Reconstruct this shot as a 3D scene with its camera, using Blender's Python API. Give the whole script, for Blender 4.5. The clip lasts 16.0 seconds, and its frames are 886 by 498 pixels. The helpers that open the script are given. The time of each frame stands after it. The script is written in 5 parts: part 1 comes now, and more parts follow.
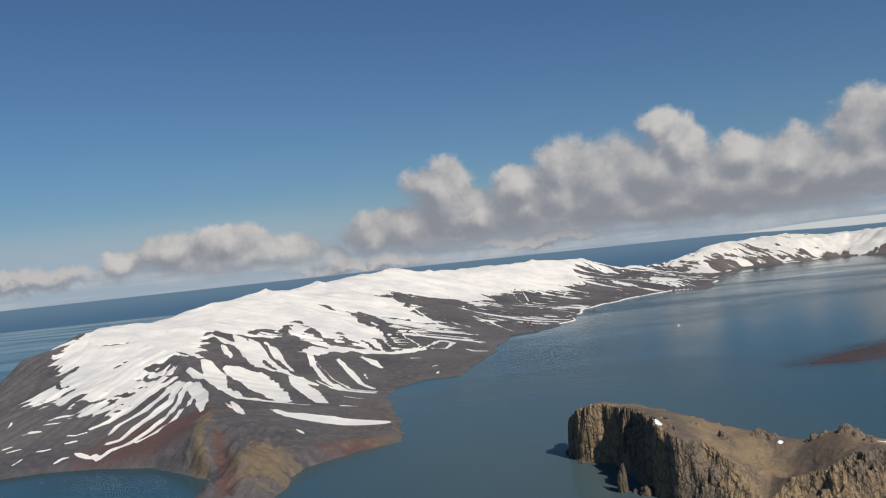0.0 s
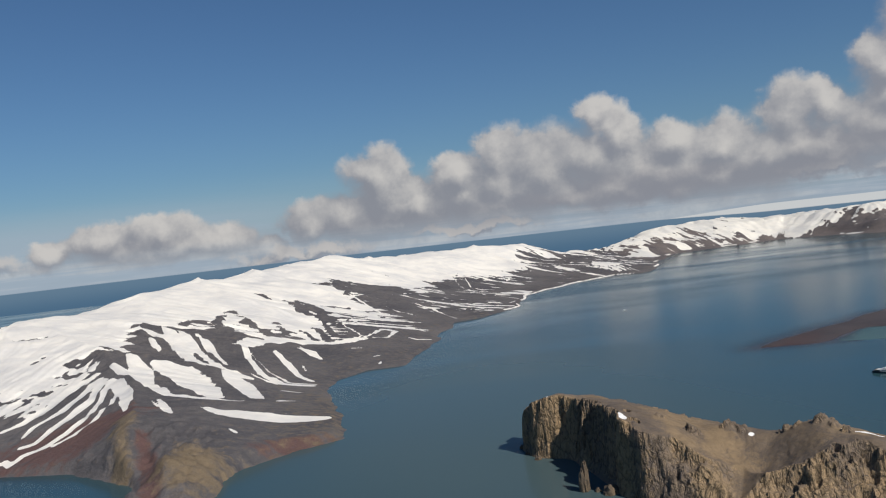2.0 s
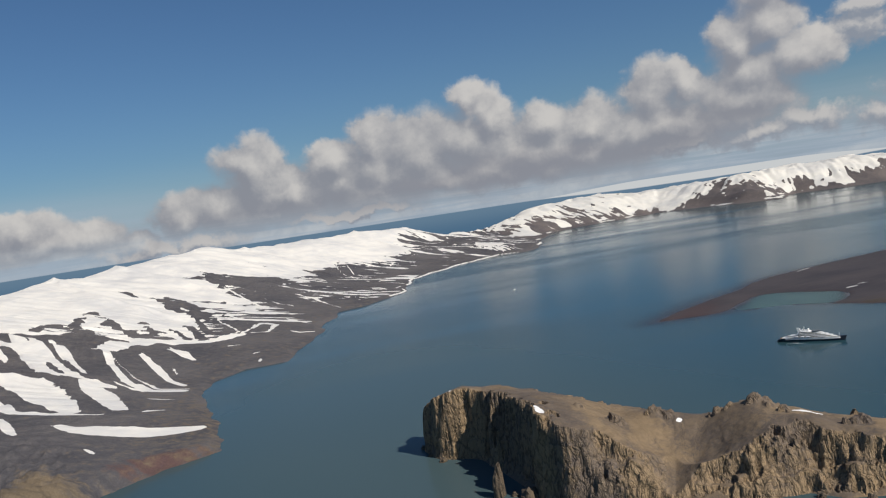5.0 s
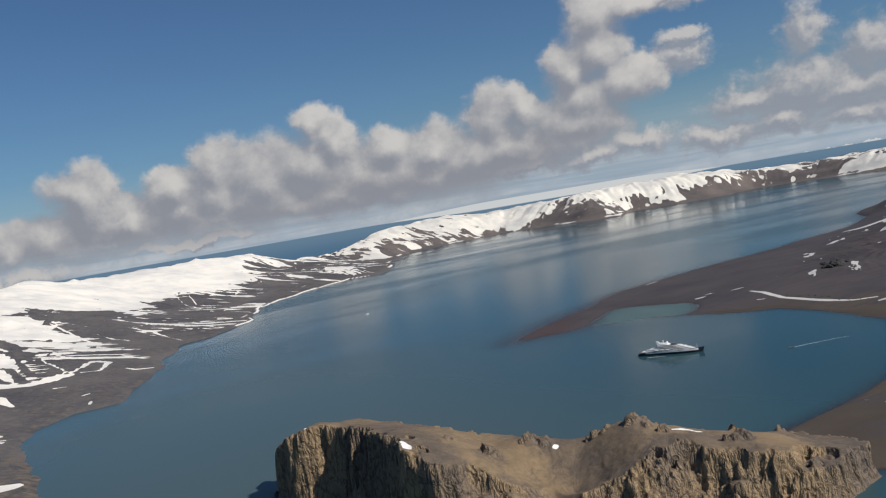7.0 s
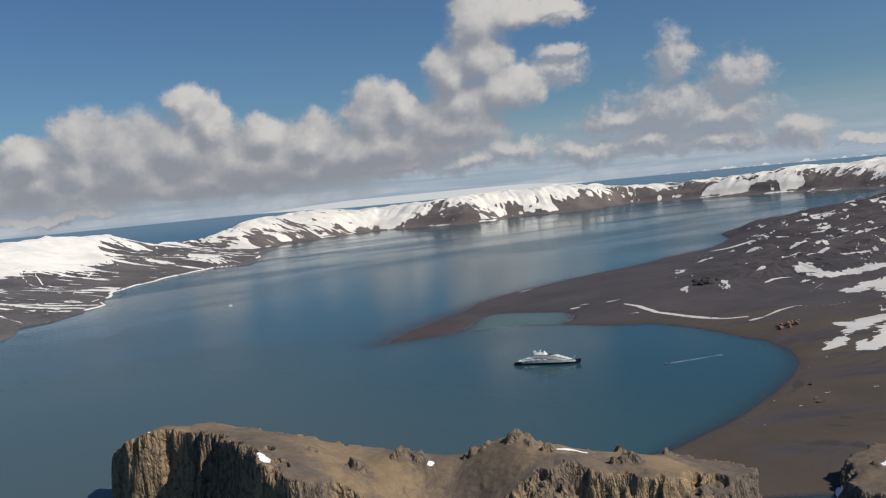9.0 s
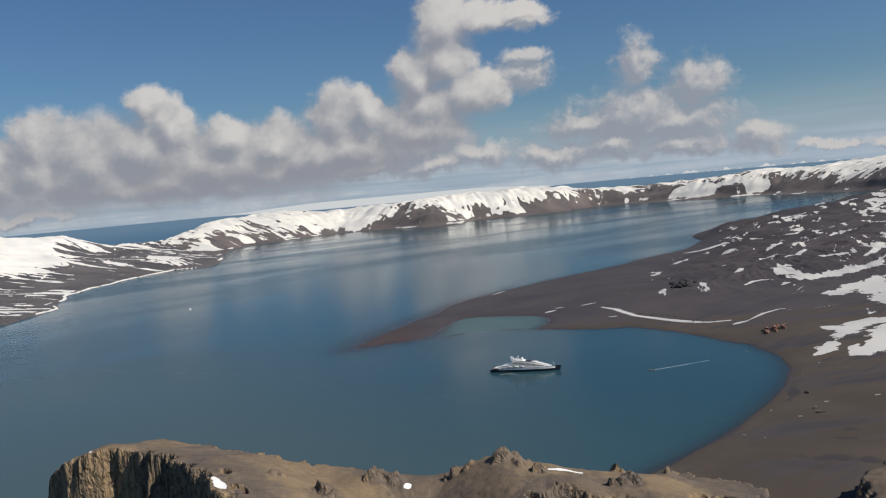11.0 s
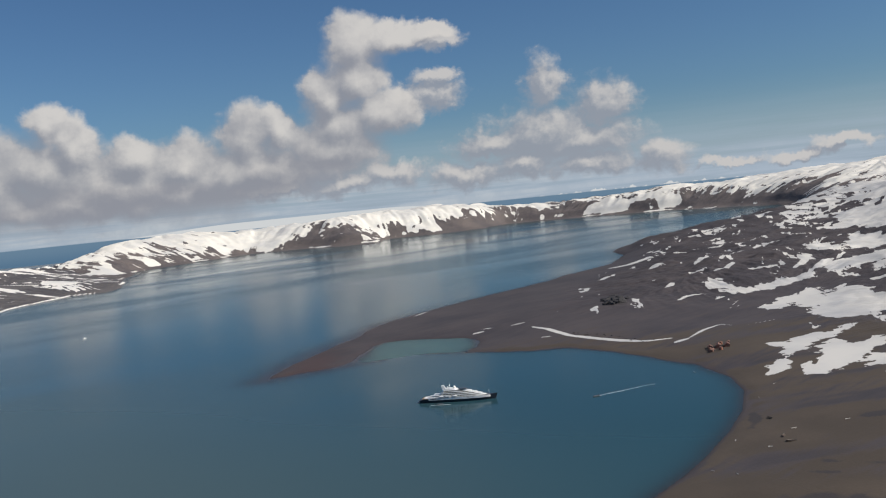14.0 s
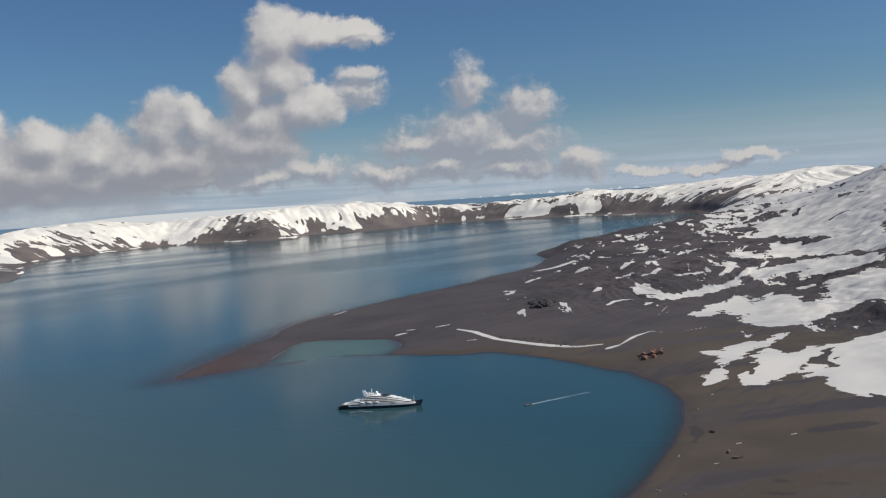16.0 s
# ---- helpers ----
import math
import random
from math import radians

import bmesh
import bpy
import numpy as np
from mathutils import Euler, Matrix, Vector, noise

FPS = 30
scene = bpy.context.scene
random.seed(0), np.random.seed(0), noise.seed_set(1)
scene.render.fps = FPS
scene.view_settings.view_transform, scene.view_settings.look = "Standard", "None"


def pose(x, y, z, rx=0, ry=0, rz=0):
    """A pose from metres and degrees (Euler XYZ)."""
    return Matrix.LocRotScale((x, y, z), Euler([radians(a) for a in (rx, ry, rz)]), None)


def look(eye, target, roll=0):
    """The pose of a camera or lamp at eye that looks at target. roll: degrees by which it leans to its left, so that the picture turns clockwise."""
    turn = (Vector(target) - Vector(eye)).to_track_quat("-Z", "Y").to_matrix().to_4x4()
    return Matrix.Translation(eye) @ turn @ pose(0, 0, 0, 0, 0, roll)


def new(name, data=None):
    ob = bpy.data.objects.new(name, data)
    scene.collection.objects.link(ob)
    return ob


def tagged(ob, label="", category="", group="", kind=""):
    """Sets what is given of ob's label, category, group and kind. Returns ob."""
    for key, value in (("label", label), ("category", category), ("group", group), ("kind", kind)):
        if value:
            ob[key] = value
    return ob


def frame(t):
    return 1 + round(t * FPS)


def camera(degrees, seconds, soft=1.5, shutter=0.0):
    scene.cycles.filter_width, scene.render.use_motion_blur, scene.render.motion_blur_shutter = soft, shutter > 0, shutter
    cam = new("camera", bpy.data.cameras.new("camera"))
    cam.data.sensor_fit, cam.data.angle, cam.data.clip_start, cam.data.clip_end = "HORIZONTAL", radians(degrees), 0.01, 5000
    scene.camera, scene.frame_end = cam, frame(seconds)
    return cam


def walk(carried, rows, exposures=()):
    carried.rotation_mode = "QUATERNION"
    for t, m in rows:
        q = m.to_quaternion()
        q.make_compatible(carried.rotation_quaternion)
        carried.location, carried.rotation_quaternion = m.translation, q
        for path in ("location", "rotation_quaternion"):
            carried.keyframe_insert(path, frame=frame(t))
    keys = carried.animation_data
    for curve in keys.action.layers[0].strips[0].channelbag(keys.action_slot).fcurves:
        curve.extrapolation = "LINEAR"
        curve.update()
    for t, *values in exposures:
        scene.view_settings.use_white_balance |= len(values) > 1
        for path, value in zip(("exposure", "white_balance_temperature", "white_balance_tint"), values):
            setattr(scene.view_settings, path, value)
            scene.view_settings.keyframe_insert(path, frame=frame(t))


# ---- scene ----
cam = camera(53.6, 16.0, soft=1.15)
PATH = [
    (0.0, (4.01, 1.23, 190.48), (4.00, 501.22, 192.93), -5.981),
    (0.5, (2.44, 15.95, 189.65), (12.52, 515.85, 188.95), -6.143),
    (1.0, (1.17, 30.59, 188.81), (22.18, 530.15, 186.13), -6.216),
    (1.5, (0.27, 45.15, 188.09), (28.75, 544.29, 181.26), -6.221),
    (2.0, (-0.32, 59.69, 187.45), (33.47, 558.47, 178.78), -6.472),
    (2.5, (-0.77, 74.22, 186.75), (40.69, 572.39, 176.82), -6.492),
    (3.0, (-0.97, 88.63, 185.99), (52.62, 585.58, 172.71), -6.305),
    (5.5, (3.66, 155.28, 180.23), (119.24, 640.88, 151.26), -9.750),
    (6.0, (5.59, 168.00, 179.15), (141.17, 648.36, 149.59), -10.727),
    (6.5, (7.75, 180.47, 177.98), (166.48, 653.73, 149.21), -10.561),
    (7.0, (10.25, 192.58, 176.72), (193.69, 657.00, 150.99), -9.770),
    (7.5, (13.23, 204.45, 175.47), (219.46, 659.29, 151.15), -8.720),
    (8.0, (16.79, 216.10, 174.49), (242.10, 661.65, 147.78), -7.698),
    (8.5, (20.59, 227.52, 173.44), (259.66, 665.55, 142.09), -6.604),
    (9.0, (24.44, 238.76, 172.21), (272.95, 671.11, 136.06), -5.520),
    (11.5, (46.66, 292.76, 166.15), (320.99, 709.23, 130.13), -5.051),
    (12.0, (51.88, 303.96, 165.46), (339.06, 711.78, 130.58), -4.467),
    (12.5, (57.44, 315.04, 164.63), (355.41, 715.32, 133.13), -4.192),
    (13.0, (63.27, 325.94, 163.58), (365.77, 722.98, 134.42), -4.667),
    (13.5, (69.30, 336.51, 162.44), (373.25, 732.45, 133.31), -5.476),
    (14.0, (75.42, 346.91, 161.35), (382.07, 740.68, 131.22), -5.787),
    (14.5, (81.55, 357.14, 160.27), (394.59, 745.88, 130.41), -5.375),
    (15.0, (87.64, 367.23, 158.89), (410.76, 747.44, 126.79), -4.566),
    (15.5, (93.67, 377.22, 157.36), (427.12, 748.19, 122.89), -4.044),
    (16.0, (99.59, 387.26, 155.81), (441.19, 750.80, 122.03), -3.701),
]
walk(cam, [(t, look(eye, target, roll)) for t, eye, target, roll in PATH], [(0.0, -0.05), (6.0, -0.02), (9.0, 0.04), (16.0, 0.10)])

# ---- sun and sky ----
SUN_AZ, SUN_EL = 145.0, 43.0  # degrees clockwise from +y, and above the horizon
sun_way = Vector((math.sin(radians(SUN_AZ)) * math.cos(radians(SUN_EL)), math.cos(radians(SUN_AZ)) * math.cos(radians(SUN_EL)), math.sin(radians(SUN_EL))))
sun_data = bpy.data.lights.new("sun", "SUN")
sun_data.energy, sun_data.angle, sun_data.color = 4.2, radians(0.53), (1.0, 0.93, 0.83)
sun = new("sun", sun_data)
sun.matrix_world = look(sun_way * 1000, (0, 0, 0))


class Nodes:
    """A small builder of shader nodes."""

    def __init__(self, tree):
        self.tree = tree
        tree.nodes.clear()

    def add(self, kind, **inputs):
        node = self.tree.nodes.new(kind)
        for key, value in inputs.items():
            self.put(node.inputs[key.replace("_", " ")], value)
        return node

    def put(self, socket, value):
        if isinstance(value, bpy.types.NodeSocket):
            self.tree.links.new(value, socket)
        else:
            socket.default_value = value

    def math(self, op, *values, clamp=False):
        node = self.tree.nodes.new("ShaderNodeMath")
        node.operation, node.use_clamp = op, clamp
        for socket, value in zip(node.inputs, values):
            self.put(socket, value)
        return node.outputs[0]

    def vec(self, op, *values):
        node = self.tree.nodes.new("ShaderNodeVectorMath")
        node.operation = op
        for socket, value in zip(node.inputs, values):
            self.put(socket, value)
        return node.outputs["Value"] if op in ("LENGTH", "DOT_PRODUCT") else node.outputs[0]

    def smooth(self, value, low, high, a=0.0, b=1.0):
        node = self.tree.nodes.new("ShaderNodeMapRange")
        node.interpolation_type = "SMOOTHSTEP"
        for socket, v in zip(node.inputs, (value, low, high, a, b)):
            self.put(socket, v)
        return node.outputs[0]

    def mix(self, factor, a, b, blend="MIX"):
        node = self.tree.nodes.new("ShaderNodeMix")
        node.data_type, node.blend_type = "RGBA", blend
        self.put(node.inputs["Factor"], factor)
        for socket, v in ((node.inputs[6], a), (node.inputs[7], b)):
            self.put(socket, (*v, 1.0) if isinstance(v, tuple) and len(v) == 3 else v)
        return node.outputs[2]

    def noise(self, vector, scale, detail=4.0, rough=0.55, distortion=0.0):
        node = self.tree.nodes.new("ShaderNodeTexNoise")
        for key, v in (("Vector", vector), ("Scale", scale), ("Detail", detail), ("Roughness", rough), ("Distortion", distortion)):
            self.put(node.inputs[key], v)
        return node.outputs["Fac"]


world = bpy.data.worlds.new("sky")
scene.world = world
world.use_nodes = True
w = Nodes(world.node_tree)
sky = w.add("ShaderNodeTexSky")
sky.sky_type, sky.sun_disc = "NISHITA", False
sky.sun_elevation, sky.sun_rotation = radians(SUN_EL), radians(SUN_AZ)
sky.altitude, sky.air_density, sky.dust_density, sky.ozone_density = 300.0, 1.0, 0.6, 2.0
direction = w.add("ShaderNodeTexCoord").outputs["Generated"]
split = w.add("ShaderNodeSeparateXYZ", Vector=direction)
azimuth = w.math("MULTIPLY", w.math("ARCTAN2", split.outputs[0], split.outputs[1]), 57.2958)
elevation = w.math("MULTIPLY", w.math("ARCSINE", split.outputs[2]), 57.2958)
chart = w.add("ShaderNodeCombineXYZ", X=azimuth, Y=elevation, Z=0.0).outputs[0]

# banks of cumulus: azimuth, elevation, half width, half height, in degrees
CUMULUS = [
    (-20.1, 1.39, 1.64, 1.09), (-17.3, 1.73, 2.37, 1.31), (-13.6, 1.8, 2.92, 1.46), (-10, 1.06, 2.55, 1.39), (-7.2, 0.25, 1.82, 1.02), (-4.5, 1.34, 2.01, 1.53),
    (0.3, 2.81, 2.26, 2.01), (-1.9, 1.63, 2.92, 1.9), (2.6, 1.82, 2.92, 1.9), (5.6, 2.24, 2.74, 2.01), (7.7, 3, 2.37, 2.19), (11, 3, 2.92, 2.26),
    (0.2, 4.08, 2.74, 2.19), (2.7, 2.42, 4.38, 1.82), (5.5, 3.58, 2.55, 1.82), (8, 4.64, 2.01, 2.01), (10.6, 3.4, 4.01, 2.92), (14.6, 6.37, 1.53, 1.53),
    (15.9, 5.11, 1.46, 1.75), (14.2, 3.61, 4.38, 2.74), (19, 3.83, 2.37, 1.82), (22.2, 3.35, 2.74, 2.26), (26.1, 4.6, 2.26, 2.63), (28, 5.03, 1.46, 1.82),
    (24.3, 2.3, 4.01, 2.19), (31.3, 6.87, 1.9, 2.26), (32.1, 5.11, 2.74, 2.01), (33.4, 7.94, 2.55, 2.37), (33.4, 10.06, 2.26, 2.19), (36.1, 10.33, 2.55, 1.24),
    (38.4, 10.57, 2.01, 0.73), (35.1, 5.69, 2.55, 1.64),
    (-13.9, 0.96, 6.93, 1.24), (0.7, 0.99, 6.57, 1.75), (8.1, 1.13, 6.93, 2.01), (15.2, 1.6, 6.93, 2.26), (21.9, 1.67, 6.93, 2.55),
    (1.7, 2.06, 8.03, 1.75), (9.4, 2.14, 8.76, 2.01), (18.4, 2.45, 8.03, 2.26), (26.6, 2.68, 6.2, 2.26), (31.5, 3.74, 4.01, 2.26),
]
THIN = [
    (38.1, 6.58, 2.37, 1.09), (38.6, 7.65, 1.53, 0.66), (29.5, 2.59, 4.01, 1.46), (16.8, 1.58, 5.84, 1.24), (39.2, 10.01, 1.64, 0.66), (45.1, 3.4, 4.01, 1.75),
    (49.2, 4.91, 2.19, 1.75), (45.5, 6.4, 1.53, 1.82), (42.1, 2.98, 3.28, 1.24), (47.5, 2.58, 4.01, 1.64), (35.3, 1.84, 2.26, 0.95), (40.1, 1.17, 3.1, 0.88),
    (43.8, 1.6, 2.19, 0.95), (48.1, 1.07, 3.28, 0.88), (52.2, 1.28, 1.9, 1.09), (28, 1.35, 3.65, 0.62), (32, 1.32, 3.28, 0.8), (56.7, 0.36, 2.55, 0.33),
    (60.3, 0.52, 2.19, 0.36), (63.1, 0.74, 2.55, 0.4), (17.8, 1.99, 6.2, 0.66), (13.3, 1.6, 4.01, 0.58), (-25.7, 0.88, 5.11, 0.73),
    (-5.4, -0.23, 4.74, 0.58), (6.1, 0.23, 4.38, 0.36),
]


def bank(where, blobs, soft):
    """How deep inside the nearest of these rounded masses a direction lies: 1 at a heart, 0 at a rim."""
    deepest = None
    for a, e, wide, high in blobs:
        d = w.vec("LENGTH", w.vec("MULTIPLY", w.vec("SUBTRACT", where, (a, e, 0.0)), (1 / wide, 1 / high, 0.0)))
        inside = w.math("SUBTRACT", 1.0, d)
        deepest = inside if deepest is None else w.math("SMOOTH_MAX", deepest, inside, soft)
    return deepest


def billows(where, size, detail):
    """Rounded cauliflower heads: about 0.5 at a heart, towards -0.5 in the clefts."""
    cells = w.add("ShaderNodeTexVoronoi")
    cells.voronoi_dimensions, cells.feature, cells.normalize = "2D", "SMOOTH_F1", True
    for key, v in (("Vector", where), ("Scale", 1.0 / size), ("Detail", detail), ("Roughness", 0.55), ("Smoothness", 0.55)):
        w.put(cells.inputs[key], v)
    return w.math("SUBTRACT", 0.5, w.math("MULTIPLY", cells.outputs["Distance"], 1.6))


def drift(place, far=2.0):
    """The direction bent by slow turbulence, so that no outline stays a plain oval."""
    bend = w.add("ShaderNodeTexNoise", Vector=place, Scale=0.55, Detail=4.0, Roughness=0.6).outputs["Color"]
    return w.vec("ADD", place, w.vec("MULTIPLY", w.vec("SUBTRACT", bend, (0.5, 0.5, 0.5)), (far, 0.8 * far, 0.0)))


def density(place):
    """Depth inside the cumulus, swollen by rounded heads of several sizes."""
    bent = drift(place)
    swell = w.math("ADD", w.math("MULTIPLY", billows(bent, 3.0, 1.0), 0.26), w.math("MULTIPLY", billows(w.vec("ADD", bent, (7.3, 2.9, 0.0)), 1.15, 2.0), 0.12))
    return w.math("ADD", w.math("ADD", bank(bent, CUMULUS, 0.34), swell), 0.10), swell


dense, puffs = density(chart)
above, puffs_there = density(w.vec("ADD", chart, (0.55, 0.95, 0.0)))
rise = w.math("SUBTRACT", dense, above)
rim = w.smooth(rise, -0.25, 0.40, 0.75, 0.34)
cover = w.math("MULTIPLY", w.smooth(dense, 0.0, rim), w.smooth(elevation, -0.3, 1.4, 0.35, 1.0))
relief = w.math("SUBTRACT", puffs, puffs_there)
mottle = w.math("SUBTRACT", w.noise(chart, 0.42, 5.0, 0.6), 0.5)
glow = w.math("ADD", w.math("ADD", w.math("MULTIPLY", rise, 0.85), w.math("MULTIPLY", relief, 0.42)), w.math("ADD", w.math("MULTIPLY", mottle, 0.55), w.smooth(elevation, 1.0, 8.0, -0.10, 0.10)))
sunlit = w.smooth(glow, -0.26, 0.74)
wisp = w.math("SUBTRACT", w.noise(w.vec("MULTIPLY", chart, (0.5, 1.0, 1.0)), 0.75, 6.0, 0.62, 0.3), 0.5)


def thin_density(place):
    """Depth inside the torn, thinner clouds."""
    bent = drift(place, 3.0)
    heads = w.math("MULTIPLY", billows(bent, 1.3, 2.0), 0.34)
    return w.math("ADD", bank(bent, THIN, 0.25), heads)


thin_here = thin_density(chart)
thin_rise = w.math("SUBTRACT", thin_here, thin_density(w.vec("ADD", chart, (0.40, 0.60, 0.0))))
veil = w.math("MULTIPLY", w.smooth(w.math("ADD", thin_here, w.math("MULTIPLY", wisp, 0.8)), -0.22, 0.50), 0.92)
veil_light = w.smooth(w.math("ADD", w.math("MULTIPLY", wisp, 0.55), thin_rise), -0.15, 0.72)

strength = 0.050
blue = w.mix(1.0, sky.outputs[0], (0.70, 0.98, 1.26), "MULTIPLY")
clear = w.vec("MULTIPLY", blue, (strength, strength, strength))
# pale band of distant haze and low stratus over the sea
low = w.smooth(elevation, 6.0, -0.4)
streaks = w.noise(w.vec("MULTIPLY", chart, (0.07, 1.5, 1.0)), 1.0, 5.0, 0.6)
haze = w.math("MULTIPLY", w.math("POWER", low, 1.35), w.smooth(streaks, 0.2, 0.7, 0.62, 0.97))
clear = w.mix(haze, clear, (0.36, 0.435, 0.535))
west = w.math("MULTIPLY", w.smooth(elevation, 4.4, 2.2), w.smooth(azimuth, -2.0, -15.0, 0.0, 0.5))
clear = w.mix(west, clear, (0.36, 0.435, 0.52))
stratus = w.math("MULTIPLY", w.smooth(streaks, 0.42, 0.62), w.math("MULTIPLY", w.smooth(elevation, 1.9, 0.5), w.smooth(azimuth, 62.0, 30.0, 0.25, 0.75)))
clear = w.mix(stratus, clear, w.mix(w.smooth(mottle, -0.15, 0.15), (0.37, 0.42, 0.47), (0.50, 0.53, 0.55)))
thin_colour = w.mix(veil_light, (0.27, 0.295, 0.345), (0.54, 0.522, 0.51))
clear = w.mix(veil, clear, thin_colour)
cloud_colour = w.mix(sunlit, (0.255, 0.266, 0.305), (0.60, 0.578, 0.555))
clear = w.mix(w.math("MULTIPLY", cover, 0.95), clear, cloud_colour)
# a long ice cap and small peaks of far islands, and the open sea under the horizon
cap = w.math("MULTIPLY", w.smooth(azimuth, 17.0, 25.0), w.smooth(azimuth, 41.0, 34.0))
peaks = w.math("MULTIPLY", w.smooth(w.noise(w.vec("MULTIPLY", chart, (0.9, 0.0, 0.0)), 1.0, 4.0, 0.6), 0.45, 0.65), w.math("MULTIPLY", w.smooth(azimuth, 43.0, 47.0), w.smooth(azimuth, 60.0, 55.0)))
ice_top = w.math("ADD", -0.72, w.math("ADD", w.math("MULTIPLY", cap, 0.30), w.math("MULTIPLY", peaks, 0.24)))
ice = w.smooth(elevation, w.math("ADD", ice_top, 0.04), ice_top)
clear = w.mix(ice, clear, (0.58, 0.60, 0.61))
sea_far = w.mix(w.smooth(elevation, -0.70, -2.0), (0.125, 0.205, 0.29), (0.075, 0.150, 0.240))
under = w.math("SUBTRACT", -0.64, w.math("MULTIPLY", cap, 0.20))
colour = w.mix(w.smooth(elevation, under, w.math("SUBTRACT", under, 0.07)), clear, sea_far)
background = w.add("ShaderNodeBackground", Color=colour, Strength=1.0)
w.tree.links.new(background.outputs[0], w.add("ShaderNodeOutputWorld").inputs[0])

# ---- materials ----
def material(name):
    mat = bpy.data.materials.new(name)
    mat.use_nodes = True
    return mat, Nodes(mat.node_tree)


def finish(n, colour, rough, normal=None, metal=0.0, **more):
    shader = n.add("ShaderNodeBsdfPrincipled", Base_Color=colour if isinstance(colour, bpy.types.NodeSocket) else (*colour, 1.0), Roughness=rough, Metallic=metal, **more)
    if normal is not None:
        n.put(shader.inputs["Normal"], normal)
    n.tree.links.new(shader.outputs[0], n.add("ShaderNodeOutputMaterial").inputs[0])


def bump(n, height, distance, strength=1.0):
    return n.add("ShaderNodeBump", Strength=strength, Distance=distance, Height=height).outputs[0]


def plain(name, colour, rough=0.5, metal=0.0, grain=0.12, scale=1.5):
    """Paint or metal with faint mottling and wear."""
    mat, n = material(name)
    at = n.add("ShaderNodeTexCoord").outputs["Object"]
    spots = n.noise(at, scale, 5.0)
    tone = n.smooth(spots, 0.3, 0.7, 1.0 - grain, 1.0 + grain)
    finish(n, n.vec("MULTIPLY", colour, n.add("ShaderNodeCombineXYZ", X=tone, Y=tone, Z=tone).outputs[0]), n.smooth(spots, 0.3, 0.7, rough * 0.85, min(1.0, rough * 1.15)), None, metal)
    return mat


def land_material(name, dark, pale, red=(0.105, 0.060, 0.056), ochre=(0.20, 0.152, 0.098), fine=0.05, fringe=0.7, stretch=(1.0, 1.0, 1.0), turn=0.0, mottle=2.0, chute=3.0, chute_scale=1.4, snowy=True, snow_white=(0.77, 0.735, 0.665)):
    """Volcanic ash and rock with scoria, ochre tuff and old snow; where each lies is stored on the mesh."""
    mat, n = material(name)
    at = n.add("ShaderNodeTexCoord").outputs["Object"]

    def stored(key):
        node = n.add("ShaderNodeAttribute")
        node.attribute_name = key
        return node.outputs["Fac"]

    coarse = n.noise(at, fine * 0.16, 5.0, 0.6)
    laid = n.add("ShaderNodeMapping", Vector=at, Rotation=(0.0, 0.0, radians(turn)), Scale=stretch).outputs[0]
    grain = n.noise(laid, fine * 2.2, 6.0, 0.62)
    calm = stored("calm")
    rock = n.mix(n.smooth(n.math("ADD", coarse, n.math("MULTIPLY", grain, 0.6)), 0.52, 1.08), dark, pale)
    rock = n.mix(n.smooth(n.math("ADD", stored("red"), n.math("MULTIPLY", n.math("SUBTRACT", grain, 0.5), mottle)), 0.2, 0.9), rock, red)
    rock = n.mix(n.smooth(n.math("ADD", stored("ochre"), n.math("MULTIPLY", n.math("SUBTRACT", grain, 0.5), mottle)), 0.1, 0.9), rock, n.mix(n.smooth(coarse, 0.35, 0.65), ochre, tuple(c * 0.72 for c in ochre)))
    rock = n.mix(n.smooth(stored("dark_ash"), 0.1, 0.8, 0.0, 0.8), rock, tuple(c * 0.75 for c in dark))
    speck = n.smooth(n.noise(at, fine * 14.0, 3.0, 0.6), 0.3, 0.75, n.smooth(calm, 0.0, 1.0, 0.84, 0.93), n.smooth(calm, 0.0, 1.0, 1.14, 1.06))
    rock = n.mix(1.0, rock, n.add("ShaderNodeCombineXYZ", X=speck, Y=speck, Z=speck).outputs[0], "MULTIPLY")
    flow = n.add("ShaderNodeAttribute")
    flow.attribute_name = "fall"
    chutes = n.noise(flow.outputs["Vector"], fine * chute_scale, 4.0, 0.6, 0.0)
    tatter = n.math("ADD", n.math("MULTIPLY", n.math("SUBTRACT", n.noise(at, fine * 1.6, 5.0, 0.68, 0.5), 0.5), fringe * 1.1), n.math("MULTIPLY", n.math("SUBTRACT", chutes, 0.5), fringe * chute))
    ragged = n.math("ADD", stored("snow"), tatter)
    snow = n.smooth(ragged, -0.02, 0.025) if snowy else n.math("ADD", 0.0, 0.0)
    # dirt mottling, plus broad cloud shade painted into the snow colour
    dirt_and_shade = n.math("ADD", n.math("MULTIPLY", n.noise(at, fine * 0.45, 5.0, 0.6), 0.55), n.math("MULTIPLY", n.noise(at, fine * 0.11, 4.0, 0.6, 0.4), 0.75))
    old = n.mix(n.smooth(dirt_and_shade, 0.48, 0.86), snow_white, tuple(c * k for c, k in zip(snow_white, (0.74, 0.76, 0.81))))
    colour = n.mix(snow, rock, old)
    relief = n.math("ADD", n.math("MULTIPLY", n.math("ADD", grain, n.math("MULTIPLY", chutes, 1.0)), n.smooth(snow, 0.0, 1.0, 1.0, 0.25)), n.math("MULTIPLY", n.noise(at, fine * 9.0, 4.0, 0.6), 0.35))
    finish(n, colour, n.smooth(snow, 0.0, 1.0, 0.92, 0.6), bump(n, relief, 0.20 / fine, n.math("MULTIPLY", n.smooth(snow, 0.0, 1.0, 0.6, 0.45), n.smooth(calm, 0.0, 1.0, 1.0, 0.10))))
    return mat


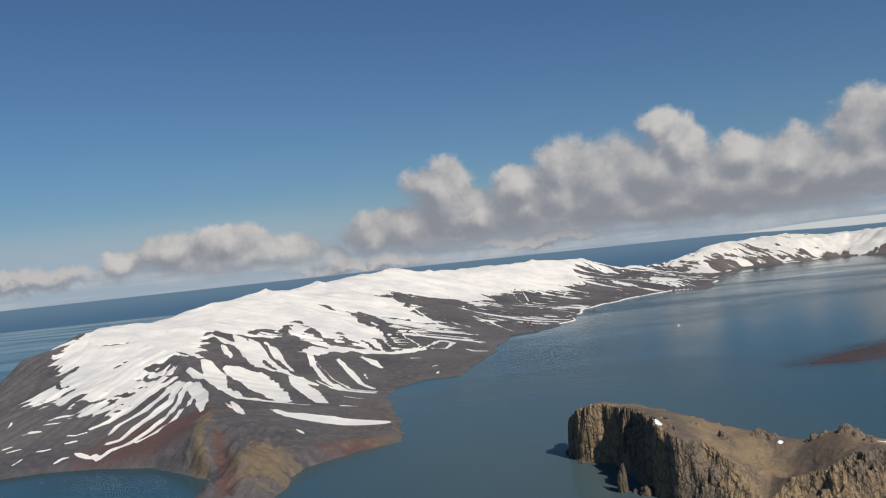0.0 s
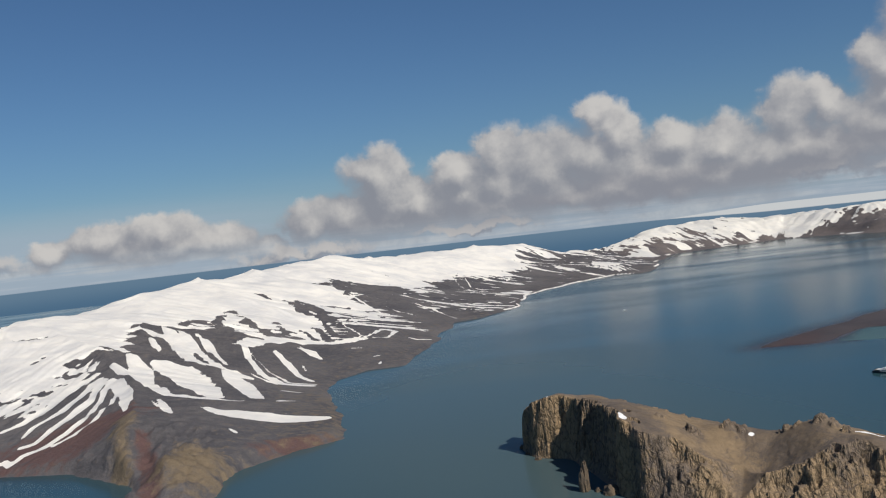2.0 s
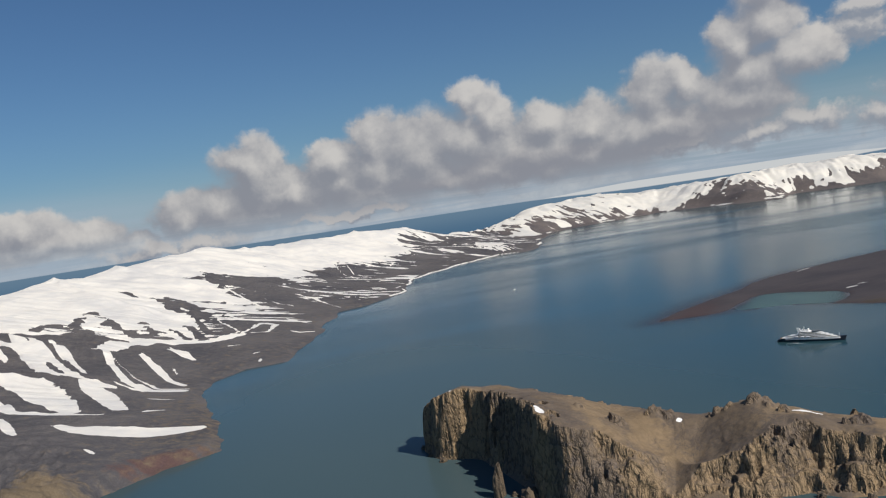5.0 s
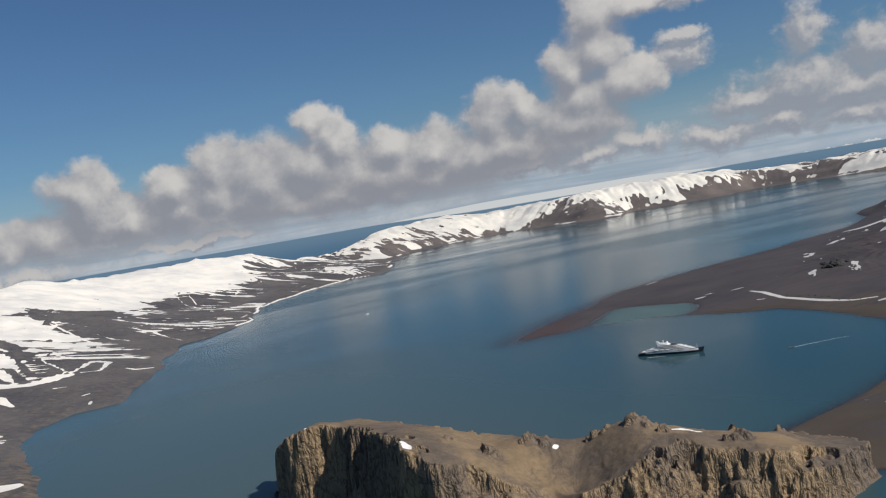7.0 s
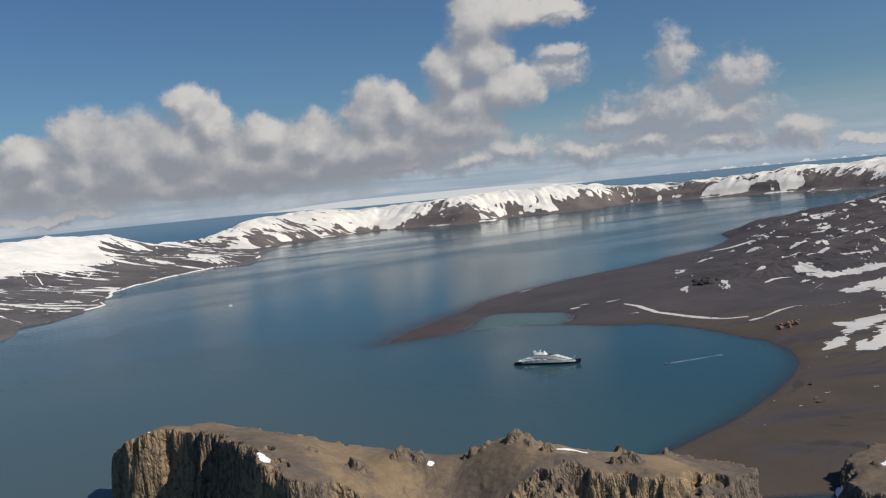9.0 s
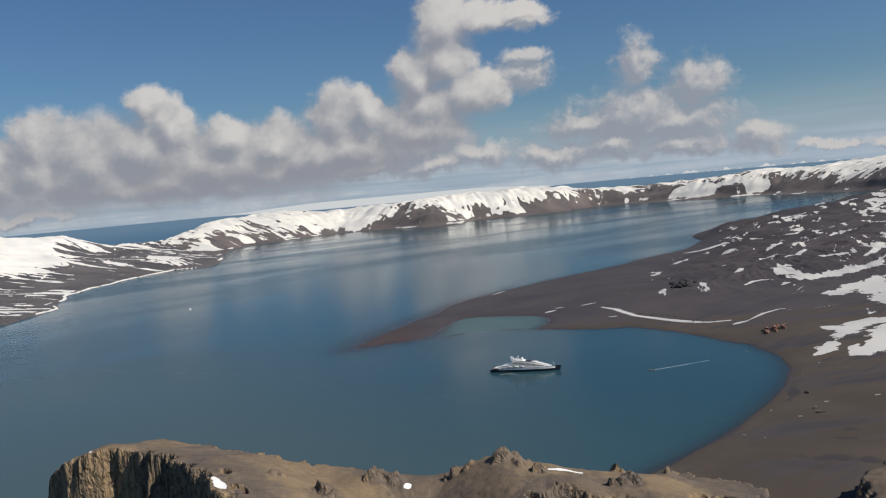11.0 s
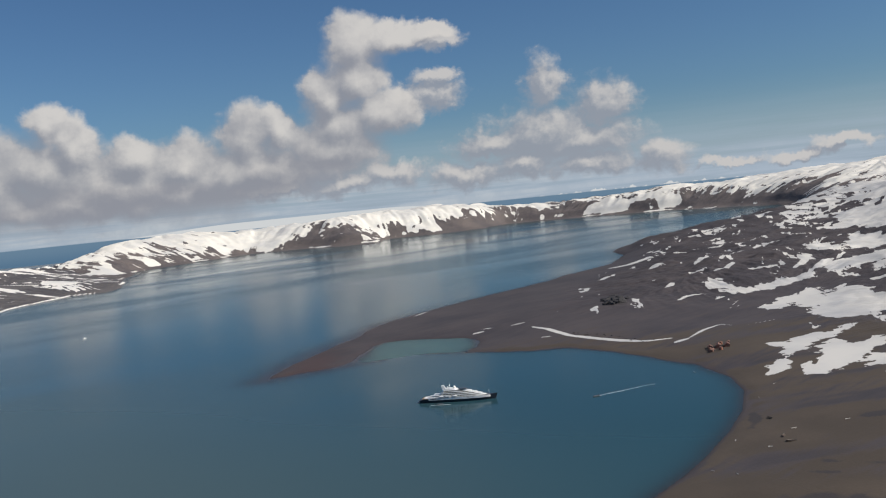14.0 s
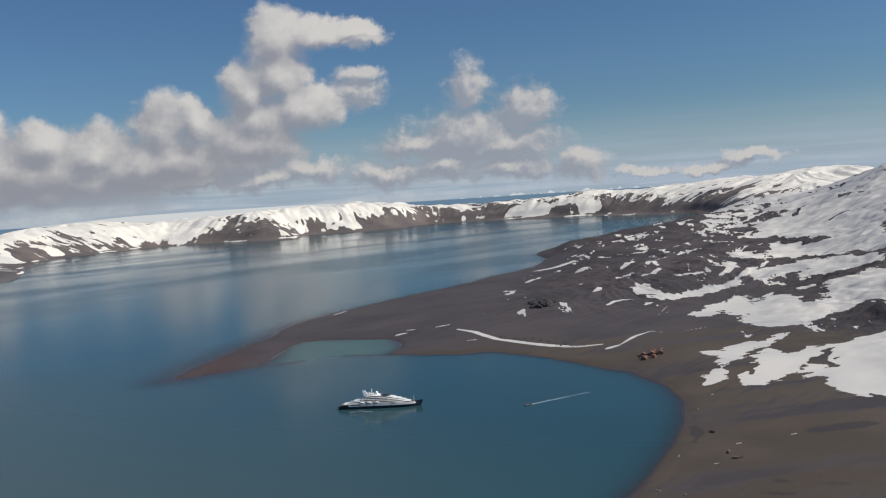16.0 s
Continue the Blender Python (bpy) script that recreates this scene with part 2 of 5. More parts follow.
ash = land_material("ash_and_snow", (0.060, 0.058, 0.066), (0.138, 0.126, 0.124), fine=0.05, fringe=0.32, chute=1.4, snow_white=(0.92, 0.875, 0.79))
beach_ash = land_material("beach_ash", (0.038, 0.033, 0.039), (0.070, 0.058, 0.060), chute=1.0, fringe=0.45, red=(0.058, 0.037, 0.038), ochre=(0.078, 0.059, 0.043), fine=0.06, stretch=(0.16, 1.0, 1.0), turn=32.0, mottle=2.0, snow_white=(0.66, 0.635, 0.585))
far_ash = land_material("far_ash", (0.078, 0.069, 0.073), (0.160, 0.133, 0.122), fine=0.05, fringe=0.7, chute=2.2, chute_scale=0.8, snow_white=(0.84, 0.80, 0.71))



def rock_material(name, dark, mid, ochre):
    """Jointed tuff: upright cracks, bedding, stained faces; snow only where it is stored."""
    mat, n = material(name)
    at = n.add("ShaderNodeTexCoord").outputs["Object"]
    warp = n.vec("ADD", at, n.vec("MULTIPLY", n.vec("SUBTRACT", n.add("ShaderNodeTexNoise", Vector=at, Scale=0.12, Detail=4.0).outputs["Color"], (0.5, 0.5, 0.5)), (7.0, 7.0, 7.0)))

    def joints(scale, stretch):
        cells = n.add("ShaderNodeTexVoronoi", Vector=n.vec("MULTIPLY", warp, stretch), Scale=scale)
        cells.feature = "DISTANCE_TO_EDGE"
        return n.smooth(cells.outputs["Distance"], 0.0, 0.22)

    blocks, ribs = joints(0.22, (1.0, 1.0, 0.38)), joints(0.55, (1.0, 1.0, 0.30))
    grain = n.noise(n.vec("MULTIPLY", warp, (1.0, 1.0, 0.45)), 0.45, 8.0, 0.68)
    broad = n.noise(at, 0.035, 5.0, 0.6)
    beds = n.noise(n.vec("MULTIPLY", warp, (0.05, 0.05, 1.0)), 0.35, 4.0, 0.6)
    tone = n.math("ADD", n.math("MULTIPLY", grain, 0.9), n.math("MULTIPLY", broad, 0.8))
    colour = n.mix(n.smooth(tone, 0.60, 1.05), dark, mid)
    hue = n.add("ShaderNodeAttribute")
    hue.attribute_name = "ochre"
    colour = n.mix(n.smooth(n.math("ADD", hue.outputs["Fac"], n.math("MULTIPLY", n.math("SUBTRACT", n.math("ADD", grain, beds), 1.0), 1.1)), 0.2, 0.8), colour, ochre)
    colour = n.mix(n.smooth(beds, 0.56, 0.70, 0.0, 0.45), colour, dark)
    steep = n.add("ShaderNodeAttribute")
    steep.attribute_name = "steep"
    flow = n.add("ShaderNodeAttribute")
    flow.attribute_name = "fall"
    scree = n.noise(flow.outputs["Vector"], 0.35, 5.0, 0.65)
    lines = n.smooth(scree, 0.3, 0.7, n.smooth(steep.outputs["Fac"], 0.0, 1.0, 0.56, 1.0), n.smooth(steep.outputs["Fac"], 0.0, 1.0, 0.84, 1.0))
    colour = n.mix(1.0, colour, lines, "MULTIPLY")
    # darker along the joints, most strongly on steep faces
    joint_tone = n.smooth(n.math("MULTIPLY", n.math("ADD", blocks, 0.25), n.math("ADD", ribs, 0.35)), 0.08, 0.75, n.smooth(steep.outputs["Fac"], 0.0, 1.0, 0.95, 0.55), 1.05)
    colour = n.mix(1.0, colour, joint_tone, "MULTIPLY")
    lying = n.add("ShaderNodeAttribute")
    lying.attribute_name = "snow"
    snow = n.smooth(n.math("ADD", lying.outputs["Fac"], n.math("MULTIPLY", n.math("SUBTRACT", grain, 0.5), 1.2)), -0.02, 0.05)
    height = n.math("ADD", n.math("ADD", n.math("MULTIPLY", blocks, 0.55), n.math("MULTIPLY", ribs, 0.28)), n.math("ADD", n.math("MULTIPLY", grain, 0.9), n.math("MULTIPLY", beds, 0.35)))
    finish(n, n.mix(snow, colour, (0.86, 0.85, 0.82)), 0.9, bump(n, height, 2.2, n.math("MULTIPLY", n.smooth(snow, 0.0, 1.0, 0.68, 0.2), n.smooth(steep.outputs["Fac"], 0.0, 1.0, 0.12, 1.0))))
    return mat


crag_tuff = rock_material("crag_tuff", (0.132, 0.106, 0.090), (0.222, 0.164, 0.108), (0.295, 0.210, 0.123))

sea_mat, n = material("sea_water")
at = n.add("ShaderNodeTexCoord").outputs["Object"]
patches = n.noise(n.vec("MULTIPLY", at, (1.0, 0.6, 1.0)), 0.0016, 3.0, 0.5, 0.2)
wind = n.smooth(n.noise(n.vec("MULTIPLY", at, (0.5, 1.6, 1.0)), 0.0022, 2.0, 0.5, 0.2), 0.35, 0.68)
deep = n.mix(n.smooth(patches, 0.35, 0.65), (0.018, 0.060, 0.078), (0.025, 0.070, 0.087))
# pale sky reflection painted into the water colour between ridge and headland
sheen_reach = n.vec("LENGTH", n.vec("MULTIPLY", n.vec("SUBTRACT", at, (-1090.0, -1260.0, 0.0)), (1 / 430.0, 1 / 820.0, 0.0)))
sky_sheen = n.smooth(n.math("ADD", sheen_reach, n.math("MULTIPLY", patches, 0.5)), 1.3, 0.45)
deep = n.mix(sky_sheen, deep, (0.066, 0.104, 0.114))
finish(n, deep, n.smooth(wind, 0.0, 1.0, 0.13, 0.22), IOR=1.33, Specular_IOR_Level=n.smooth(sky_sheen, 0.0, 1.0, 0.30, 0.08))


shoal_mat, n = material("shoal_water")
veil = n.add("ShaderNodeAttribute")
veil.attribute_name = "veil"
tint = n.add("ShaderNodeAttribute")
tint.attribute_name = "red"
at = n.add("ShaderNodeTexCoord").outputs["Object"]
sand = n.mix(tint.outputs["Fac"], (0.050, 0.048, 0.046), (0.068, 0.050, 0.048))
wet = n.add("ShaderNodeBsdfPrincipled", Base_Color=sand, Roughness=0.25, IOR=1.33)
seen_sand = n.math("MULTIPLY", veil.outputs["Fac"], n.smooth(n.noise(at, 0.05, 4.0), 0.2, 0.6, 0.6, 1.0))
both = n.add("ShaderNodeMixShader", Fac=seen_sand)
n.tree.links.new(n.add("ShaderNodeBsdfTransparent").outputs[0], both.inputs[1])
n.tree.links.new(wet.outputs[0], both.inputs[2])
n.tree.links.new(both.outputs[0], n.add("ShaderNodeOutputMaterial").inputs[0])


# ---- landforms ----
def lattice(seed, cells=256):
    return np.random.RandomState(seed).rand(cells, cells)


def value_noise(x, y, seed):
    table = lattice(seed)
    xi, yi = np.floor(x).astype(int), np.floor(y).astype(int)
    u, v = x - xi, y - yi
    u, v = u * u * u * (u * (u * 6 - 15) + 10), v * v * v * (v * (v * 6 - 15) + 10)
    a, b, c, d = (table[(xi + i) % 256, (yi + j) % 256] for i, j in ((0, 0), (1, 0), (0, 1), (1, 1)))
    return (a * (1 - u) + b * u) * (1 - v) + (c * (1 - u) + d * u) * v - 0.5


def fbm(x, y, size, octaves=5, seed=1, gain=0.5):
    total, amount, turn = 0.0, 1.0, 0.0
    for k in range(octaves):
        c, s = math.cos(turn), math.sin(turn)
        total = total + amount * value_noise((c * x - s * y) / size + 17.3 * k, (s * x + c * y) / size + 9.1 * k, seed + k)
        size, amount, turn = size / 2.03, amount * gain, turn + 0.7
    return total * 2


def ridged(x, y, size, octaves, seed, gain=0.55):
    """Noise with sharp crests: 1 on them, towards 0 between.""" 
    total, amount, norm = 0.0, 1.0, 0.0
    for k in range(octaves):
        total = total + amount * (1 - np.abs(np.clip(2.6 * value_noise(x / size + 5.7 * k, y / size + 3.3 * k, seed + k), -1, 1)))
        norm, size, amount = norm + amount, size / 2.1, amount * gain
    return total / norm


def along(points, step):
    """Points at even steps along a polyline; every column is carried along."""
    pts, out = np.array(points, float), []
    for a, b in zip(pts[:-1], pts[1:]):
        count = max(1, int(np.hypot(*(b - a)[:2]) / step))
        out += [a + (b - a) * k / count for k in range(count)]
    return np.array(out + [pts[-1]])


def shore_distance(x, y, ring):
    """Metres to a closed coastline, positive on land."""
    pts = np.array(ring, float)
    best, inside = np.full(x.shape, 1e9), np.zeros(x.shape, bool)
    for (ax, ay), (bx, by) in zip(pts, np.roll(pts, -1, 0)):
        dx, dy = bx - ax, by - ay
        k = np.clip(((x - ax) * dx + (y - ay) * dy) / (dx * dx + dy * dy), 0, 1)
        best = np.minimum(best, np.hypot(x - ax - k * dx, y - ay - k * dy))
        crosses = ((ay > y) != (by > y)) & (x < dx * (y - ay) / (dy if abs(dy) > 1e-9 else 1e-9) + ax)
        inside ^= crosses
    return np.where(inside, best, -best)


def line_distance(x, y, line, reach=220.0):
    """Metres to a polyline; past the reach simply far."""
    pts, best = np.array(line, float)[:, :2], np.full(x.shape, 1e3)
    near = (x[:, 0] > pts[:, 0].min() - reach) & (x[:, 0] < pts[:, 0].max() + reach), (y[0] > pts[:, 1].min() - reach) & (y[0] < pts[:, 1].max() + reach)
    if not (near[0].any() and near[1].any()):
        return best
    window = np.ix_(*near)
    px, py, found = x[window], y[window], np.full(x[window].shape, 1e3)
    for (ax, ay), (bx, by) in zip(pts[:-1], pts[1:]):
        dx, dy = bx - ax, by - ay
        k = np.clip(((px - ax) * dx + (py - ay) * dy) / (dx * dx + dy * dy), 0, 1)
        found = np.minimum(found, np.hypot(px - ax - k * dx, py - ay - k * dy))
    best[window] = found
    return best


def lens(x, y, line, wide, reach=60.0):
    """A patch along a polyline that swells in the middle and thins out to its ends: positive inside, negative outside."""
    pts, out = np.array(line, float)[:, :2], np.full(x.shape, -1.0)
    near = (x[:, 0] > pts[:, 0].min() - reach) & (x[:, 0] < pts[:, 0].max() + reach), (y[0] > pts[:, 1].min() - reach) & (y[0] < pts[:, 1].max() + reach)
    window = np.ix_(*near)
    px, py = x[window], y[window]
    best, at = np.full(px.shape, 1e3), np.zeros(px.shape)
    length = np.r_[0, np.cumsum(np.hypot(*np.diff(pts, axis=0).T))]
    for (ax, ay), (bx, by), run in zip(pts[:-1], pts[1:], length):
        dx, dy = bx - ax, by - ay
        k = np.clip(((px - ax) * dx + (py - ay) * dy) / (dx * dx + dy * dy), 0, 1)
        away = np.hypot(px - ax - k * dx, py - ay - k * dy)
        at = np.where(away < best, (run + k * math.hypot(dx, dy)) / length[-1], at)
        best = np.minimum(best, away)
    half = wide[window] * (0.35 + 0.75 * np.sin(math.pi * (0.06 + 0.88 * at)) ** 0.7)
    out[window] = np.clip((half - best) / (0.7 * half + 1.6), -1, 1)
    return out


def spread(x, y, anchors):
    """A surface through the anchors (x, y, z), creased along them."""
    p = np.array(anchors, float)
    keep = np.unique(p[:, :2].round(0), axis=0, return_index=True)[1]
    p = p[keep]
    r = np.hypot(p[:, None, 0] - p[None, :, 0], p[:, None, 1] - p[None, :, 1])
    size = len(p)
    system = np.zeros((size + 1, size + 1))
    system[:size, :size], system[size, :size], system[:size, size] = -r - 0.5 * np.eye(size), 1, 1
    weight = np.linalg.solve(system, np.r_[p[:, 2], 0])
    # summed on every third point, then read between them
    ni, nj = x.shape
    cols, rows = np.unique(np.r_[0:ni:3, ni - 1]), np.unique(np.r_[0:nj:3, nj - 1])
    few = np.ix_(cols, rows)
    fx, fy, out = x[few], y[few], np.full((len(cols), len(rows)), weight[-1])
    for (px, py, _), k in zip(p, weight):
        out -= k * np.hypot(fx - px, fy - py)
    i, j = np.meshgrid(np.interp(np.arange(ni), cols, np.arange(len(cols))), np.interp(np.arange(nj), rows, np.arange(len(rows))), indexing="ij")
    return sample(out, i, j)


def sample(field, i, j):
    """Bilinear reading of a grid."""
    i, j = np.clip(i, 0, field.shape[0] - 1.001), np.clip(j, 0, field.shape[1] - 1.001)
    a, b = i.astype(np.int32), j.astype(np.int32)
    u, v = i - a, j - b
    flat, wide = field.ravel(), field.shape[1]
    k = a * wide + b
    return (flat[k] * (1 - u) + flat[k + wide] * u) * (1 - v) + (flat[k + 1] * (1 - u) + flat[k + wide + 1] * u) * v


def nearest(field, i, j):
    """Plain reading of a smooth grid at its nearest point."""
    return field[np.clip((i + 0.5).astype(np.int32), 0, field.shape[0] - 1), np.clip((j + 0.5).astype(np.int32), 0, field.shape[1] - 1)]


def uphill(x, y, height):
    """Unit steps up the slope, counted in cells of the grid."""
    dx, dy = np.gradient(x, axis=0), np.gradient(y, axis=1)
    gx, gy = np.gradient(height, axis=0) / dx, np.gradient(height, axis=1) / dy
    size, cell = np.hypot(gx, gy) + 1e-4, dx.min()
    return (gx / size * cell / dx).astype(np.float32), (gy / size * cell / dy).astype(np.float32)


def downhill_streaks(x, y, height, grain, steps, stride=0.8):
    """Noise smeared along the fall line, as gullies and snow chutes run."""
    gi, gj = uphill(x, y, height)
    start_i, start_j = np.meshgrid(np.arange(height.shape[0], dtype=np.float32), np.arange(height.shape[1], dtype=np.float32), indexing="ij")
    grain = grain.astype(np.float32)
    total, count = grain.copy(), 1
    for sign in (1, -1):
        i, j = start_i.copy(), start_j.copy()
        for _ in range(steps):
            di, dj = nearest(gi, i, j), nearest(gj, i, j)
            i, j = i + sign * stride * di, j + sign * stride * dj
            total += sample(grain, i, j)
            count += 1
    total /= count
    return (total - total.mean()) / total.std()


def fall_source(x, y, height, steps, keep=0.16):
    """For every point the place on the crest from which its fall line comes, with a little of its own place mixed in."""
    gi, gj = uphill(x, y, height)
    i, j = np.meshgrid(np.arange(height.shape[0], dtype=np.float32), np.arange(height.shape[1], dtype=np.float32), indexing="ij")
    for _ in range(steps):
        i, j = i + 1.3 * nearest(gi, i, j), j + 1.3 * nearest(gj, i, j)
    u, v = sample(x, i, j), sample(y, i, j)
    return blur(u, 3) * (1 - keep) + x * keep, blur(v, 3) * (1 - keep) + y * keep


def blur(field, rounds):
    for _ in range(rounds):
        p = np.pad(field, 1, mode="edge")
        field = (p[:-2, 1:-1] + p[2:, 1:-1] + p[1:-1, :-2] + p[1:-1, 2:] + 4 * field) / 8
    return field


def grid(x0, x1, y0, y1, step):
    return np.meshgrid(np.arange(x0, x1 + step, step), np.arange(y0, y1 + step, step), indexing="ij")


def sheet(name, x, y, z, fields, mat, floor=-1.5, parent=None):
    """A grid as one mesh, without the cells that lie deep under water; fields become named values on its points."""
    ni, nj = x.shape
    index = np.arange(ni * nj).reshape(ni, nj)
    quads = np.stack([index[:-1, :-1], index[1:, :-1], index[1:, 1:], index[:-1, 1:]], -1).reshape(-1, 4)
    quads = quads[(z.ravel()[quads] > floor).all(1)] if name == "shallows" else quads[(z.ravel()[quads] > floor).any(1)]
    used, quads = np.unique(quads, return_inverse=True)
    quads = quads.reshape(-1, 4)
    mesh = bpy.data.meshes.new(name)
    mesh.vertices.add(len(used))
    mesh.vertices.foreach_set("co", np.stack([x.ravel()[used], y.ravel()[used], z.ravel()[used]], -1).astype(np.float32).ravel())
    mesh.loops.add(quads.size)
    mesh.loops.foreach_set("vertex_index", quads.astype(np.int32).ravel())
    mesh.polygons.add(len(quads))
    mesh.polygons.foreach_set("loop_start", np.arange(0, quads.size, 4, dtype=np.int32))
    mesh.polygons.foreach_set("use_smooth", np.ones(len(quads), bool))
    fall = fields.pop("fall", (x, y))
    flow = np.stack([fall[0].ravel()[used], fall[1].ravel()[used], np.zeros(len(used))], -1).astype(np.float32)
    mesh.attributes.new("fall", "FLOAT_VECTOR", "POINT").data.foreach_set("vector", flow.ravel())
    for key, field in fields.items():
        mesh.attributes.new(key, "FLOAT", "POINT").data.foreach_set("value", field.ravel()[used].astype(np.float32))
    mesh.update(calc_edges=True)
    mesh.materials.append(mat)
    ob = new(name, mesh)
    ob.parent = parent
    return ob


def step01(v, low, high):
    k = np.clip((v - low) / (high - low), 0, 1)
    return k * k * (3 - 2 * k)


def blotch(x, y, cx, cy, long, wide, turn):
    """1 at the heart of a stretched patch, 0 on its rim, negative outside."""
    c, s = math.cos(radians(turn)), math.sin(radians(turn))
    u, v = (c * (x - cx) + s * (y - cy)) / long, (-s * (x - cx) + c * (y - cy)) / wide
    return 1 - np.hypot(u, v)


# the sea
sea_mesh = bpy.data.meshes.new("sea")
bm = bmesh.new()
bmesh.ops.create_grid(bm, x_segments=24, y_segments=24, size=7000)
bm.to_mesh(sea_mesh)
bm.free()
sea_mesh.materials.append(sea_mat)
sea = tagged(new("sea", sea_mesh), "calm deep teal-blue sea water in the flooded bay", "sea", kind="structure")
sea.location = (1200, 2200, 0)

# snowy ridge along the bay
RIDGE_COAST = [
    (-190, 700), (-149, 777), (-139, 845), (-111, 890), (-67, 922), (-58, 955), (-62, 1015), (-82, 1080), (-94, 1200), (-88, 1300),
    (-45, 1355), (15, 1352), (30, 1420), (70, 1610), (131, 1885), (200, 1920), (283, 2047), (370, 2366), (515, 2565), (614, 2660),
    (701, 2728), (773, 2690), (850, 2770), (930, 3000), (990, 3300), (1080, 3560), (960, 3760), (700, 3700), (450, 3620), (100, 3480), (-250, 3200),
    (-520, 2800), (-760, 2300), (-860, 1900), (-800, 1550), (-740, 1300), (-800, 1050), (-640, 960), (-489, 934), (-446, 945), (-389, 940),
    (-321, 916), (-268, 877), (-232, 800), (-235, 700),
]
RIDGE_CRESTS = [
    [(-690, 1350, 62), (-680, 1400, 82), (-645, 1530, 112), (-650, 1630, 122), (-545, 1720, 112), (-520, 1930, 131), (-440, 2155, 137), (-345, 2375, 140), (-243, 2590, 152), (-170, 2795, 156), (-50, 2900, 133), (130, 3100, 130), (325, 3235, 124), (530, 3372, 113), (570, 3390, 95), (660, 3420, 55)],
    [(-480, 1560, 100), (-376, 1500, 88), (-300, 1440, 62), (-200, 1400, 30)],
    [(-545, 1500, 100), (-395, 1283, 74), (-330, 1170, 48), (-300, 1080, 38), (-255, 900, 30), (-200, 800, 22)],
    [(-395, 1283, 74), (-330, 1270, 62), (-230, 1230, 30)],
    [(-345, 2375, 140), (-200, 2230, 92), (-90, 2080, 45)], [(-440, 2155, 137), (-300, 1900, 96), (-160, 1780, 44)],
    [(-50, 2900, 133), (60, 2700, 78), (170, 2500, 30)], [(325, 3235, 124), (420, 3000, 60), (470, 2800, 22)],
    [(660, 3420, 55), (860, 3530, 50), (960, 3600, 52)], [(600, 3200, 40), (780, 2945, 18), (840, 2830, 12)],
]


def ridge_land():
    rows = [690.0]
    while rows[-1] < 3800:
        rows.append(rows[-1] + 2.5 + 4.0 * float(step01(rows[-1], 1500, 2300)))
    x, y = np.meshgrid(np.arange(-900, 1122, 2.6), np.array(rows), indexing="ij")
    d = shore_distance(x, y, RIDGE_COAST)
    d = d + 9.0 * fbm(x, y, 90, 5, 46)
    anchors = [(*p, 0.0) for p in along(RIDGE_COAST + RIDGE_COAST[:1], 75.0)]
    for crest in RIDGE_CRESTS:
        anchors += [tuple(p) for p in along(crest, 60.0)]
    form = spread(x, y, anchors)
    form = np.where(d > 0, np.maximum(form, 0) + np.clip(d, 0, 12) * 0.25, d * 0.12)
    for crest in RIDGE_CRESTS[1:]:
        form = form + 7.0 * np.exp(-line_distance(x, y, crest) / 16.0) * step01(form, 6, 40)
    soft = blur(form, 9)
    rough = np.random.RandomState(5).rand(*x.shape)
    streak = downhill_streaks(x, y, soft, blur(rough, 2), 30)
    broad = downhill_streaks(x, y, soft, blur(np.random.RandomState(6).rand(*x.shape), 8), 40)
    land = step01(d, 5, 90)
    tall = step01(soft, 8, 70)
    # old snow: closed over the heights with an edge drawn out downhill, in chutes lower down
    lee = fbm(x, y, 150, 5, 31)
    field = shore_distance(x, y, RIDGE_SNOWFIELD_A + RIDGE_SNOWFIELD_B)
    inner = step01(field, 0, 110)
    distant = step01(y, 1450, 1900)
    snow = np.clip(field, -60, 90) / 52 + (0.16 + 0.16 * distant) * streak + (0.20 + 0.20 * distant) * broad + 0.55 * lee * (1 - 0.6 * inner) + 0.15 * inner
    # rock breaking through where the gullies steepen
    snow -= step01(streak + 0.7 * broad + 1.6 * lee, 1.05, 2.3) * (0.6 + 1.1 * (1 - inner)) * step01(field, -30, 60)
    for cx, cy, long, wide, turn in RIDGE_BARE:
        snow -= 1.7 * np.clip(blotch(x, y, cx, cy, long, wide, turn), 0, 1) * (0.35 + np.clip(0.8 * streak + 0.8 * lee + 0.3, 0, 1.4))
    snow = np.maximum(snow, -0.62 + 0.20 * step01(y, 1480, 1750) * step01(soft, 8, 30) + 0.14 * streak + 0.16 * broad + 0.40 * lee - 0.25 * step01(70 - soft, 10, 60) + step01(y, 1600, 1950) * (0.30 + 0.26 * streak))
    speck = fbm(x, y, 24, 4, 33, 0.62)
    for wide, line in RIDGE_RIBS:
        away = line_distance(x, y, line)
        snow = np.minimum(snow, np.clip((away - wide * (0.75 + 0.7 * lee + 0.9 * speck)) / (0.9 * wide + 2.5), -1, 1) + 0.12 * streak + 0.25 * speck)
    # single rocks melt out of the steeper snow
    snow -= 1.3 * step01(speck + 0.35 * streak, 0.55, 1.0) * step01(fbm(x, y, 170, 3, 34), -0.05, 0.25) * (1 - 0.55 * inner)
    for wide, line in RIDGE_CHUTES:
        snow = np.maximum(snow, lens(x, y, line, wide * (1 + 0.45 * lee)) + 0.05 * streak)
    snow -= 3 * (1 - step01(d, 1, 16))
    foot = step01(d, 1, 4) * (1 - step01(d, 6, 10)) * step01(y, 1850, 2050) * step01(fbm(x, y, 210, 3, 36), -0.1, 0.25)
    snow = np.maximum(snow, foot * 1.2 - 0.5)
    bare = 1 - 0.65 * step01(blur(snow, 3), -0.2, 0.5)
